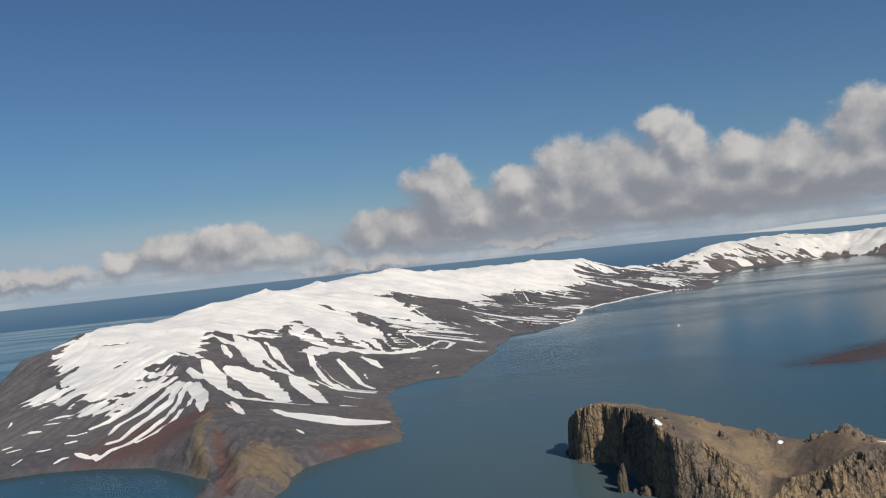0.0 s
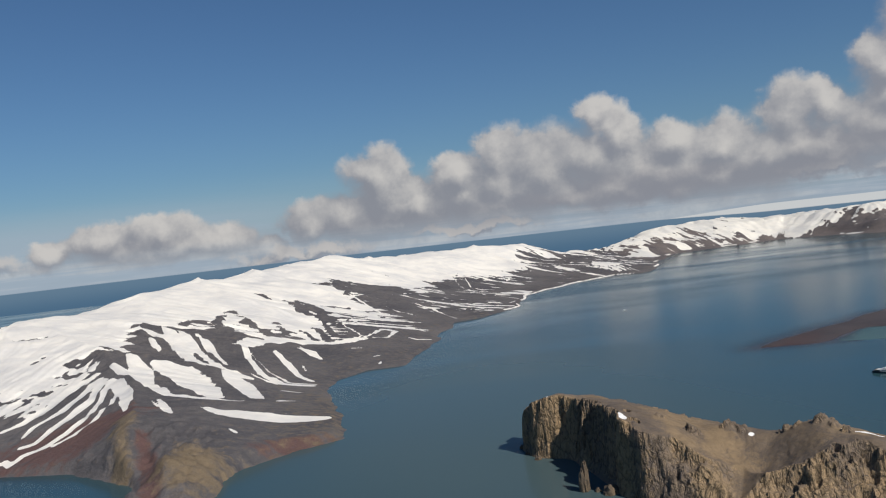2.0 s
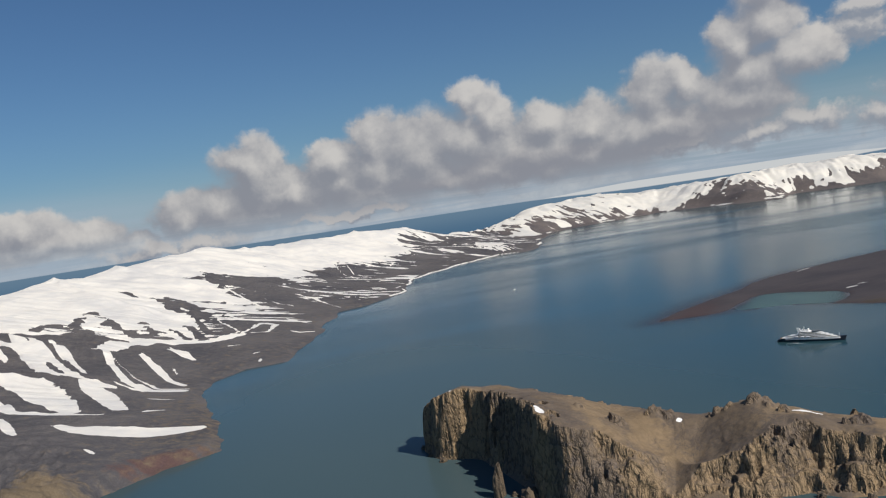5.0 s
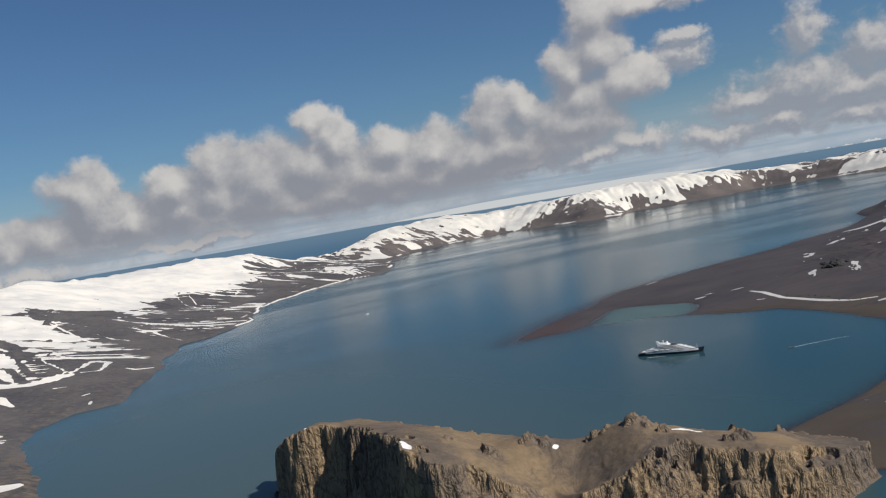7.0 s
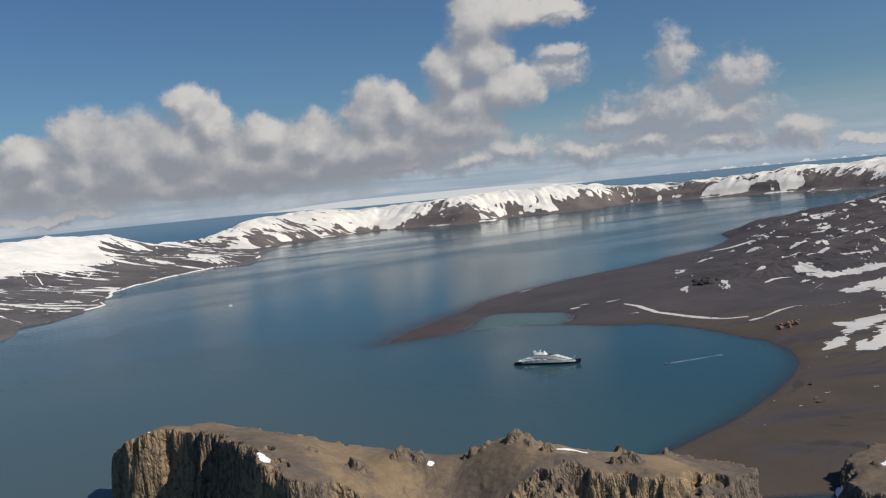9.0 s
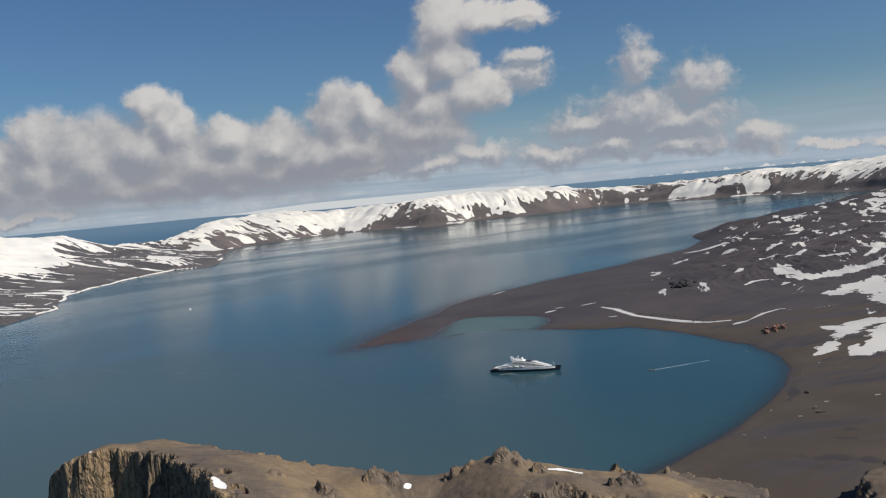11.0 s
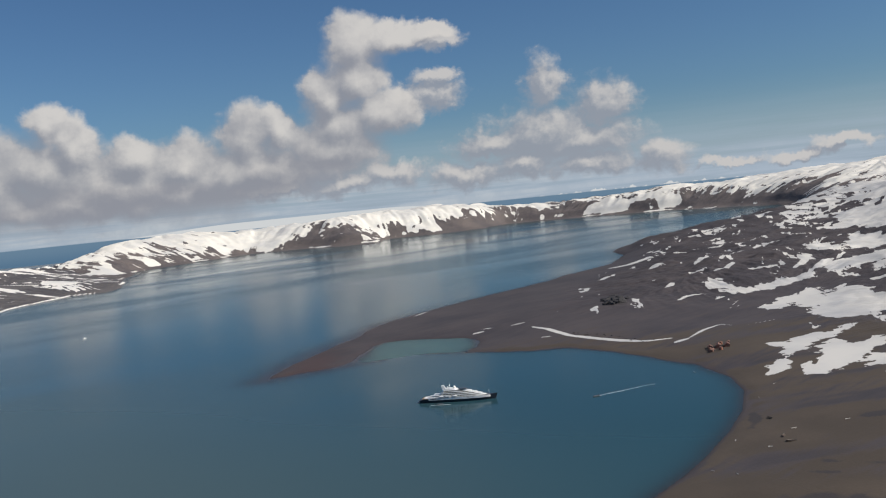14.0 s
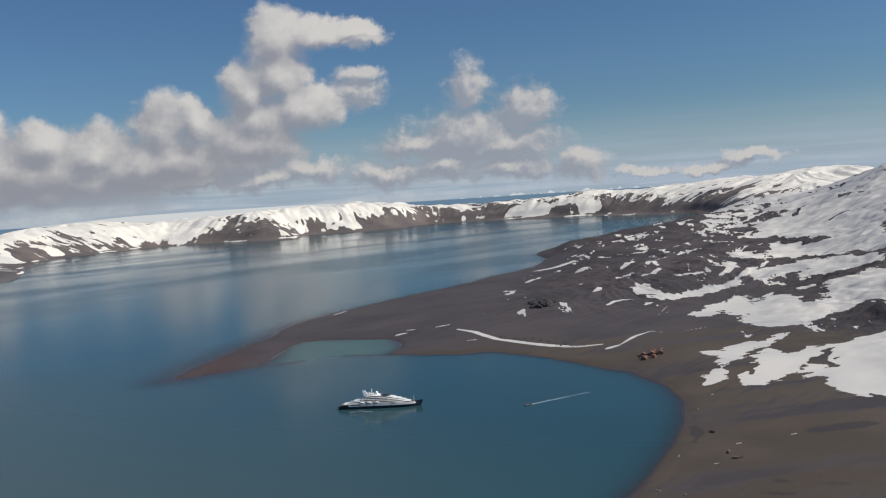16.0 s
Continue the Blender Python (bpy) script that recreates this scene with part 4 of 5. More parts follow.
BEACH_RISES = [
    [(720, 740, 6), (740, 660, 7), (700, 600, 7), (640, 520, 10)], [(780, 760, 7), (850, 690, 16), (1000, 715, 32), (1320, 831, 44), (1700, 966, 84), (1985, 1067, 106), (2170, 1134, 142), (2500, 1150, 170)],
    [(850, 900, 4), (960, 900, 8), (1040, 862, 12), (1207, 860, 26), (1465, 1009, 30), (1912, 1234, 50), (2225, 1267, 98)], [(1000, 560, 60), (1400, 620, 95), (2000, 800, 150)],
    [(883, 1057, 14), (1000, 1050, 20), (1183, 1106, 27), (1350, 1250, 24), (1610, 1617, 16), (1700, 1640, 18)], [(700, 1180, 2), (800, 1230, 3), (1000, 1300, 4), (1200, 1370, 5)],
    [(1610, 1617, 16), (1900, 1600, 32), (2250, 1600, 50), (2600, 1700, 60)], [(1912, 1234, 50), (2377, 1440, 80), (2800, 1500, 90)],
    [(500, 1140, 0.8), (580, 1190, 1.2), (640, 1222, 1.6)], [(440, 590, 4), (520, 580, 5), (600, 640, 4), (680, 720, 4), (740, 860, 4), (740, 960, 4), (700, 1010, 3)],
]
def beach_land():
    cols, rows = [340.0], [360.0]
    while cols[-1] < 3000:
        cols.append(cols[-1] + 2.2 + 4.6 * float(step01(cols[-1], 1050, 1900)))
    while rows[-1] < 1960:
        rows.append(rows[-1] + 2.2 + 2.6 * float(step01(rows[-1], 1000, 1600)))
    x, y = np.meshgrid(np.array(cols), np.array(rows), indexing="ij")
    d = shore_distance(x, y, BEACH_COAST)
    d = d + 5.0 * fbm(x, y, 70, 4, 45) * step01(d, -30, 0) * step01(x + y, 1300, 1450)
    anchors = [(*p, 0.0) for p in along(BEACH_COAST + BEACH_COAST[:1], 60.0)]
    for rise in BEACH_RISES:
        anchors += [tuple(p) for p in along(rise, 60.0)]
    form = spread(x, y, anchors)
    form = np.where(d > 0, np.maximum(form, 0) + np.clip(d, 0, 8) * 0.1, d * 0.1)
    soft = blur(form, 3)
    hill = step01(soft, 6, 24)
    streak = downhill_streaks(x, y, blur(form, 8), blur(np.random.RandomState(15).rand(*x.shape), 2), 16)
    lumps = fbm(x, y, 120, 5, 51)
    z = form + hill * (0.8 * streak + (5.0 - 2.6 * step01(soft, 60, 100)) * lumps + 2.2 * fbm(x, y, 34, 4, 57)) * np.clip(d / 40, 0, 1)
    # drifts lie in the lee of the lumps, drawn out across the slope
    drawn = fbm(x * 0.77 + y * 0.64, (-x * 0.64 + y * 0.77) * 4.2, 95, 5, 61, 0.66)
    far_off = step01(x + y, 2300, 2900)
    snow = -0.92 + 0.95 * drawn + 0.10 * streak + 1.0 * far_off * step01(soft, 15, 60) + 0.85 * step01(soft, 50, 85) * step01(x, 1150, 1500) - 0.4 * (1 - hill)
    snow = np.where(soft < 9, -1, snow)
    for ring in SLOPE_SNOW:
        field = shore_distance(x, y, ring)
        big = 9 + 0.02 * np.hypot(x - 90, y - 380)
        snow = np.maximum(snow, np.clip(field, -40, 60) / big + 0.20 * drawn + 0.10 * streak + 0.08 - 0.5 * step01(streak + drawn, 1.5, 2.3))
    for wide, line in SLOPE_RIBS:
        snow = np.minimum(snow, np.clip((line_distance(x, y, line) - wide * (0.8 + 0.7 * lumps)) / (0.9 * wide + 2), -1, 1))
    for wide, line in SLOPE_CHUTES:
        snow = np.maximum(snow, lens(x, y, line, 1.25 * wide * (1 + 0.6 * lumps)) + 0.06 * drawn)
    snow -= 3 * (1 - step01(d, 1, 7))
    red = np.clip(1.1 * blotch(x, y, 520, 1150, 110, 35, 40), 0, 1) + 0.35 * (1 - step01(d, 0, 14)) + 0.4 * np.clip(blotch(x, y, 870, 1110, 60, 40, 0), 0, 1)
    shorewise = fbm(x * 0.73 - y * 0.68, (x * 0.68 + y * 0.73) * 5.0, 170, 3, 71, 0.5)
    sandy = (1 - step01(x * 0.75 + y * 0.66, 1000, 1260)) * (1 - step01(soft, 9, 22))
    ochre = sandy * (0.80 + 0.55 * shorewise) * step01(d, 1, 8) + 0.25 * (1 - hill) * (0.4 + shorewise) * step01(1050 - y, 0, 120)
    # darker streaks and patches of ash across the flat
    dark_ash = np.zeros(x.shape)
    for wide, line in ((3.0, [(497, 585), (511, 553), (530, 520)]), (7.0, [(440, 575), (462, 540), (480, 500)]), (2.2, [(477, 586), (485, 571)]), (5.0, [(585, 605), (610, 580)]), (3.2, [(573, 674), (558, 664), (540, 655)]), (2.5, [(655, 770), (640, 735)])):
        dark_ash = np.maximum(dark_ash, 1.4 - line_distance(x, y, line) / wide)
    dark_ash = np.clip(0.75 * dark_ash + 0.5 * shorewise + 0.9 * fbm(x, y, 16, 4, 73) - 0.1, 0, 0.8) * (dark_ash > 0) * step01(d, 1, 6)
    dark_ash = np.maximum(dark_ash, 0.5 * sandy * step01(-shorewise, 0.30, 0.75) * step01(d, 12, 40))
    # wet ash along the water's edge
    dark_ash = np.maximum(dark_ash, 0.8 * step01(2.5 - d, 0, 2))
    strand = step01(d, 1.5, 4) * (1 - step01(d, 8, 14)) * (1 - hill) * step01(1050 - y, 0, 60)
    ochre = ochre + 0.75 * strand * (0.7 + shorewise)
    fields = {"snow": np.clip(snow, -1, 1), "red": np.clip(red, 0, 1), "ochre": np.clip(ochre, 0, 1), "dark_ash": dark_ash, "calm": 1 - step01(soft, 7, 20), "fall": fall_source(x, y, blur(form, 8), 40, 0.3)}
    near = (d < 3) & (d > -46)
    tip = step01(900 - x, 0, 200) * step01(y - 1030, 0, 60)
    bar = np.exp(-(line_distance(x, y, [(515, 1112), (550, 1096), (580, 1090), (605, 1077), (626, 1046)]) / 4.5) ** 2)
    depth = np.where(near, np.exp(np.minimum(d, 0) / (5.5 + 6.5 * tip)) * step01(d, -46, -30), 0)
    depth = np.maximum(depth * (1 - 0.75 * step01(blotch(x, y, 635, 1120, 90, 62, 55), 0.0, 0.25)), 0.7 * bar)
    shoal = sheet("shallows", x, y, np.where(near, 0.030 + 0 * x, -9.0), {"veil": np.clip(depth * (0.75 + 0.25 * tip), 0, 1), "red": tip}, shoal_mat, floor=-8.0)
    tagged(shoal, "brown sand shelving under clear shallow water along the beach", "shallows", kind="structure")
    return tagged(sheet("ash_beach", x, y, z, fields, beach_ash, floor=-0.6), "flat brown ash beach with a low spit and snow-patched slopes", "beach", kind="structure")


beach_land()

# sheer headland of tuff in the foreground
CRAG_COAST = [
    (101, 800), (97, 786), (99, 770), (103, 757), (111, 750), (121, 745), (128, 735), (131, 715), (134, 690), (137, 660), (139, 634), (150, 612), (162, 602), (185, 590), (212, 578), (238, 562), (264, 556),
    (274, 540), (300, 528), (330, 520), (362, 530), (372, 552), (366, 590), (352, 622), (330, 642), (296, 648), (262, 668), (225, 700), (190, 742),
    (160, 785), (132, 812), (110, 812),
]
CRAG_TOPS = [
    (102, 795, 22), (102, 778, 36), (106, 762, 44), (112, 800, 34), (114, 756, 48), (126, 740, 49), (136, 712, 50), (128, 762, 49), (145, 745, 46), (128, 700, 51), (138, 660, 54), (146, 640, 52), (160, 680, 50), (172, 650, 49),
    (185, 668, 41), (198, 652, 34), (214, 655, 34), (222, 640, 37), (232, 631, 30), (250, 622, 32), (258, 616, 38), (270, 606, 43), (276, 596, 36), (288, 597, 33),
    (300, 590, 30), (318, 580, 28), (335, 568, 26), (352, 560, 16), (178, 620, 40), (205, 615, 22), (222, 600, 14), (236, 596, 20), (258, 585, 34), (275, 572, 33), (300, 560, 29), (325, 548, 25),
    (262, 660, 16), (300, 632, 14), (335, 615, 8),
]

CRAG_KNOBS = [(193, 637, 5, 5.5), (220, 642, 3.5, 6), (226, 636, 2.5, 3), (264, 606, 3.5, 5), (270, 600, 3, 4), (277, 590, 4, 4), (301, 564, 3.5, 6), (306, 560, 4, 4), (175, 650, 2, 3), (250, 620, 3, 3), (246, 622, 2, 2)]


def solid_noise(x, y, z, size, seed):
    """Value noise in three dimensions, -1 to 1."""
    table = np.random.RandomState(seed).rand(64, 64, 64)
    p = [c / size for c in (x, y, z)]
    base = [np.floor(c).astype(int) for c in p]
    f = [c - b for c, b in zip(p, base)]
    f = [c * c * (3 - 2 * c) for c in f]
    total = 0.0
    for i in (0, 1):
        for j in (0, 1):
            for k in (0, 1):
                weight = (f[0] if i else 1 - f[0]) * (f[1] if j else 1 - f[1]) * (f[2] if k else 1 - f[2])
                total = total + weight * table[(base[0] + i) % 64, (base[1] + j) % 64, (base[2] + k) % 64]
    return total * 2 - 1


def cliffs(x, y, coast, tops, crest, shape, step, knobs=(), gully=None):
    """Steep rock from a coastline and the heights of its tops. shape: overall steepness of the faces."""
    d0 = shore_distance(x, y, coast)
    edge = step01(d0, -5, 6)
    d = d0 + edge * ((10.0 + 9 * shape) * (ridged(x, y, 32, 3, 81) - 0.62) + 3.8 * (ridged(x, y, 9.5, 4, 83) - 0.6) + 1.0 * fbm(x, y, 3.6, 3, 84, 0.6))
    top = spread(x, y, tops) + (1.6 * fbm(x, y, 34, 4, 85) + 0.15 * fbm(x, y, 6, 3, 86)) * step01(d, 2, 14)
    if gully:
        # a fan of scree runs out of the bowl down to the water
        centre = line_distance(x, y, gully)
        bed = np.interp(y, [p[1] for p in gully][::-1], [p[2] for p in gully][::-1])
        top = np.minimum(top, bed + 0.55 * np.maximum(centre - 2, 0) + 0.02 * centre ** 2)
    near_crest = step01(7 - line_distance(x, y, crest), 0, 6)
    top = top + near_crest * 8.0 * np.clip(ridged(x, y, 17, 4, 87, 0.65) - 0.74, 0, 1) * 3.0
    for kx, ky, high, wide in knobs:
        top = top + high * step01(1 - np.hypot(x - kx, (y - ky) * 1.2) / wide + 0.55 * fbm(x, y, 5, 3, 88), 0.0, 0.75)
    lower = 13 + 9 * fbm(x, y, 36, 4, 89)
    tiers = np.minimum(np.maximum(d, 0) * 3.6, lower) + np.maximum(0, d - 8 - 6 * fbm(x, y, 30, 4, 91)) * 2.4
    wall = shape * np.maximum(d, 0) * 6.5 + (1 - shape) * tiers
    # break the wall into beds
    bed = 4.5
    wall = wall + 0.9 * np.sin(wall / bed * 2 * math.pi + 5 * fbm(x, y, 20, 3, 92))
    z = np.where(d > 0, np.minimum(np.maximum(wall, 0), top), np.maximum(d0 * 0.7, -4))
    slope = blur(np.hypot(*np.gradient(z, step)), 2)
    z = z + 0.55 * fbm(x, y, 4.2, 4, 93, 0.6) * step01(d, 0.5, 3) * (0.2 + 0.8 * step01(slope, 0.6, 1.5))
    # push the faces in and out so that ledges, chimneys and overhangs form
    gx, gy = np.gradient(blur(z, 3), step)
    size = np.sqrt(gx * gx + gy * gy + 1)
    push = (1.5 * solid_noise(x, y, z * 1.5, 9.0, 101) + 0.8 * solid_noise(x, y, z * 1.3, 3.6, 103)) * step01(slope, 0.5, 1.6) * step01(z, 0.2, 3)
    push = push + 0.25 * solid_noise(x, y, z, 2.2, 105) * step01(z, 0.5, 3) * step01(slope, 0.3, 1.2)
    return d, x - push * gx / size, y - push * gy / size, z + push / size, slope


def crag():
    step = 0.72
    x, y = grid(84, 384, 500, 824, step)
    sheer = step01(172 - x, 0, 14) * step01(y - 606, 0, 14)
    crest = [(198, 652), (222, 642), (258, 618), (270, 606), (288, 597), (318, 582), (345, 562)]
    d, px, py, z, slope = cliffs(x, y, CRAG_COAST, CRAG_TOPS, crest, sheer, step, CRAG_KNOBS, [(226, 642, 34), (223, 628, 29), (211, 606, 16), (200, 588, 5), (194, 576, 1)])
    flat = 1 - step01(slope, 0.7, 1.3)
    snow = np.maximum(1.3 * blotch(x, y, 146, 644, 9, 2.6, 100), np.maximum(1.2 * blotch(x, y, 230, 630, 2.2, 1.6, 20), blotch(x, y, 284, 588, 12, 1.8, 150)))
    snow = np.maximum(snow, 0.9 * blotch(x, y, 116, 752, 6, 1.2, 80)) - 2 * (1 - flat)
    ochre = 0.42 + 0.8 * fbm(x, y, 40, 4, 95) + 0.30 * step01(slope, 0.9, 2.2) - 0.8 * np.clip(blotch(x, y, 268, 576, 24, 16, 0), 0, 1) - 0.55 * step01(x, 312, 335) - 0.15 * sheer - 0.10 * step01(1.0 - slope, 0, 0.5)
    for kx, ky, high, wide in CRAG_KNOBS:
        ochre = ochre - 1.2 * np.clip(1.4 - np.hypot(x - kx, y - ky) / wide, 0, 1)
    fields = {"snow": np.clip(snow, -1, 1), "red": np.zeros(x.shape), "ochre": np.clip(ochre, 0, 1), "steep": step01(slope, 0.6, 1.5), "fall": fall_source(x, y, blur(z, 4), 50, 0.12)}
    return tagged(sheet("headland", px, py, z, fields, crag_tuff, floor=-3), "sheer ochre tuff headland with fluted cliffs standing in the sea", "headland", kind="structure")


def side_crag():
    step = 1.2
    x, y = grid(372, 560, 400, 545, step)
    coast = [(386, 506), (400, 522), (424, 527), (450, 520), (490, 504), (530, 484), (545, 450), (520, 415), (450, 412), (410, 440), (395, 470)]
    tops = [(405, 500, 9), (420, 507, 13), (440, 500, 17), (480, 490, 22), (520, 465, 24), (450, 450, 18), (480, 430, 18), (410, 470, 10)]
    d, px, py, z, slope = cliffs(x, y, coast, tops, [(405, 505), (440, 506), (490, 495)], 0.3, step)
    snow = np.maximum(1.1 * blotch(x, y, 428, 503, 12, 2.4, 170), blotch(x, y, 398, 517, 10, 2.4, 10)) - step01(slope, 1.0, 1.8)
    fields = {"snow": np.clip(snow, -1, 1), "red": np.zeros(x.shape), "ochre": np.zeros(x.shape), "steep": step01(slope, 0.6, 1.5), "fall": fall_source(x, y, blur(z, 4), 50, 0.12)}
    return tagged(sheet("dark_crag", px, py, z, fields, crag_tuff, floor=0.2), "dark broken crag with a snow edge beside the beach", "crag", kind="structure")


crag()
side_crag()


# ---- things ----
def part(name, bm, mat, parent, label=""):
    mesh = bpy.data.meshes.new(name)
    bm.to_mesh(mesh)
    bm.free()
    mesh.materials.append(mat)
    ob = new(name, mesh)
    ob.parent = parent
    return tagged(ob, label) if label else ob


def box(size, at=(0, 0, 0), bevel=0.0, turn=None):
    bm = bmesh.new()
    bmesh.ops.create_cube(bm, size=1.0)
    bmesh.ops.scale(bm, vec=size, verts=bm.verts)
    if bevel:
        bmesh.ops.bevel(bm, geom=bm.edges[:], offset=bevel, segments=2, affect="EDGES", profile=0.6)
    if turn:
        bmesh.ops.transform(bm, matrix=turn, verts=bm.verts)
    bmesh.ops.translate(bm, vec=at, verts=bm.verts)
    return bm


def rod(radius, length, at=(0, 0, 0), top=None, sides=12, turn=None):
    bm = bmesh.new()
    bmesh.ops.create_cone(bm, cap_ends=True, segments=sides, radius1=radius, radius2=radius if top is None else top, depth=length)
    if turn:
        bmesh.ops.transform(bm, matrix=turn, verts=bm.verts)
    bmesh.ops.translate(bm, vec=at, verts=bm.verts)
    return bm


def ball(radius, at, squash=1.0):
    bm = bmesh.new()
    bmesh.ops.create_icosphere(bm, subdivisions=2, radius=radius)
    bmesh.ops.scale(bm, vec=(1, 1, squash), verts=bm.verts)
    bmesh.ops.translate(bm, vec=at, verts=bm.verts)
    return bm


def loft(rings, closed_ends=True):
    """Skin over rings of equally many points."""
    bm = bmesh.new()
    rows = [[bm.verts.new(p) for p in ring] for ring in rings]
    for a, b in zip(rows[:-1], rows[1:]):
        for k in range(len(a)):
            j = (k + 1) % len(a)
            bm.faces.new((a[k], a[j], b[j], b[k]))
    if closed_ends:
        bm.faces.new(rows[0][::-1])
        bm.faces.new(rows[-1])
    bmesh.ops.recalc_face_normals(bm, faces=bm.faces)
    return bm


def deck_plan(x0, x1, half, taper=0.45, points=9):
    """Outline of a deck seen from above: square-ended aft, drawn to a rounded point forward."""
    side = [(x0, half * 0.86), (x0 + 0.8, half * 0.97)]
    start = x1 - (x1 - x0) * taper
    for k in range(points):
        u = k / (points - 1)
        side.append((start + (x1 - start) * math.sin(u * math.pi / 2), half * math.cos(u * math.pi / 2) ** 0.8 + 0.05))
    return side + [(px, -py) for px, py in side[::-1]]


def slab(x0, x1, half, z0, z1, taper=0.45, inset=0.0):
    low, high = deck_plan(x0, x1, half, taper), deck_plan(x0, x1 - inset, half - inset * 0.15, taper)
    return loft([[(px, py, z0) for px, py in low], [(px, py, z1) for px, py in high]])


white_paint = plain("white_ship_paint", (0.80, 0.80, 0.78), 0.35, grain=0.05, scale=0.4)
navy_paint = plain("dark_hull_paint", (0.022, 0.028, 0.042), 0.35, grain=0.15, scale=0.3)
cabin_glass = plain("tinted_cabin_front", (0.42, 0.38, 0.31), 0.3, grain=0.3, scale=0.8)
dark_glass = plain("dark_glass", (0.03, 0.035, 0.04), 0.15, grain=0.2, scale=0.8)
teak = plain("teak_deck", (0.30, 0.20, 0.12), 0.7, grain=0.2, scale=2.0)
grey_metal = plain("grey_metal", (0.35, 0.36, 0.37), 0.4, 0.6, grain=0.1)
rubber = plain("grey_rubber", (0.09, 0.09, 0.10), 0.7, grain=0.15)
rust = plain("rusted_iron", (0.30, 0.135, 0.088), 0.85, grain=0.4, scale=0.9)
rust_dark = plain("dark_rusted_iron", (0.165, 0.088, 0.066), 0.9, grain=0.45, scale=0.7)
old_wood = plain("weathered_wood", (0.17, 0.145, 0.12), 0.9, grain=0.35, scale=1.4)
foam = plain("sea_foam", (0.62, 0.66, 0.67), 0.8, grain=0.25, scale=0.25)


def cruise_ship(m):
    ship = new("cruise_ship")
    tagged(ship, "white expedition cruise ship with dark hull at anchor in the bay", "ship")
    half, length = 4.4, 60.0
    rings = []
    for k in range(25):
        u = k / 24
        px = -length / 2 + length * u
        beam = half * min(1.0, 0.80 + 1.2 * u) * (1 - max(0.0, (u - 0.62) / 0.38) ** 2.1) + 0.06
        sheer = 3.3 + 1.1 * max(0.0, (u - 0.55) / 0.45) ** 1.6 - 0.9 * max(0.0, (0.14 - u) / 0.14)
        rake = 2.2 * max(0.0, (u - 0.8) / 0.2) ** 1.5
        ring = []
        for z, wide in ((-1.5, 0.45), (0.0, 0.86), (sheer * 0.5, 0.95), (sheer, 1.0)):
            ring.append((px + rake * (z / 4.4 if z > 0 else 0), beam * wide, z))
        rings.append(ring + [(q[0], -q[1], q[2]) for q in ring[::-1]])
    part("hull", loft(rings), navy_paint, ship, "dark navy hull with raked bow")
    part("main_deck", slab(-27.5, 25.0, 4.1, 3.25, 3.42, 0.5), teak, ship, "timber deck")
    stripe = slab(-23.0, 27.6, 4.48, 2.1, 3.75, 0.5)
    part("bulwark", stripe, white_paint, ship, "white bulwark band along the hull")
    tiers = [(-20.5, 24.0, 4.2, 3.3), (-15.5, 20.6, 4.1, 4.5), (-13.0, 16.8, 3.95, 5.7), (-11.5, 12.6, 3.7, 6.9), (-10.5, 8.0, 3.3, 8.1)]
    for x0, x1, wide, z in tiers:
        deck = part("deck_house", slab(x0 + 0.8, x1 - 3.0, wide - 0.2, z, z + 0.85, 0.5, 0.9), cabin_glass, ship, "pale balcony front with tinted windows")
        part("deck_roof", slab(x0, x1, wide, z + 0.85, z + 1.2, 0.5, 0.6), white_paint, deck, "white deck edge")
        for side in (1, -1):
            for k in range(int((x1 - x0 - 12) / 2.6)):
                part("cabin_window", box((1.3, 0.1, 0.42), (x0 + 3.4 + 2.6 * k, side * (wide - 0.16), z + 0.42)), dark_glass, deck)
    for x0, z in ((-26.0, 3.3), (-22.0, 4.3), (-18.5, 5.4)):
        part("stern_terrace", slab(x0, x0 + 9.0, 3.7, z, z + 0.4, 0.2), white_paint, ship, "white stern terrace")
    part("pool", box((3.2, 2.6, 0.1), (-20.5, 0, 4.76)), dark_glass, ship, "small stern pool")
    part("bridge_front", slab(2.0, 9.2, 3.2, 9.3, 9.9, 0.6, 0.8), dark_glass, ship, "dark bridge windows")
    part("funnel", loft([[(-9.5 + sx * 1.7, sy * 1.2, 9.2) for sx, sy in ((-1, -1), (1, -1), (1, 1), (-1, 1))], [(-11.0 + sx * 1.0, sy * 0.8, 12.6) for sx, sy in ((-1, -1), (1, -1), (1, 1), (-1, 1))]]), white_paint, ship, "white raked funnel")
    part("top_house", slab(-9.0, 1.0, 2.4, 9.3, 10.3, 0.5, 1.0), white_paint, ship, "white top deck house")
    mast = part("mast", rod(0.35, 3.6, (-5.2, 0, 11.9), 0.12, 8), white_paint, ship, "white radar mast")
    part("radar_bar", box((0.3, 3.0, 0.3), (-5.2, 0, 12.6), 0.05), white_paint, mast)
    for px, py, r in ((-1.6, 1.1, 0.9), (-1.6, -1.1, 0.9), (-6.9, 0, 0.7)):
        part("radome", ball(r, (px, py, 11.0)), white_paint, ship, "white radar dome")
    part("bow_mast", rod(0.16, 4.0, (25.6, 0, 5.6), 0.08, 8), white_paint, ship, "slim white bow mast")
    for k in range(3):
        for side in (1, -1):
            boat = part("lifeboat", ball(1.0, (0, 0, 0), 0.62), white_paint, ship, "white covered lifeboat")
            boat.scale = (2.2, 0.8, 0.8)
            boat.location = (-12.0 + 5.4 * k, side * 4.05, 4.7)
    part("swim_platform", box((3.2, 6.0, 0.35), (-29.6, 0, 0.7), 0.08), white_paint, ship, "low stern platform")
    ship.matrix_world = m
    return ship


heading = math.degrees(math.atan2(863 - 909, 515 - 474))
cruise_ship(pose(494.5, 886.0, 0.0, 0, 0, heading))


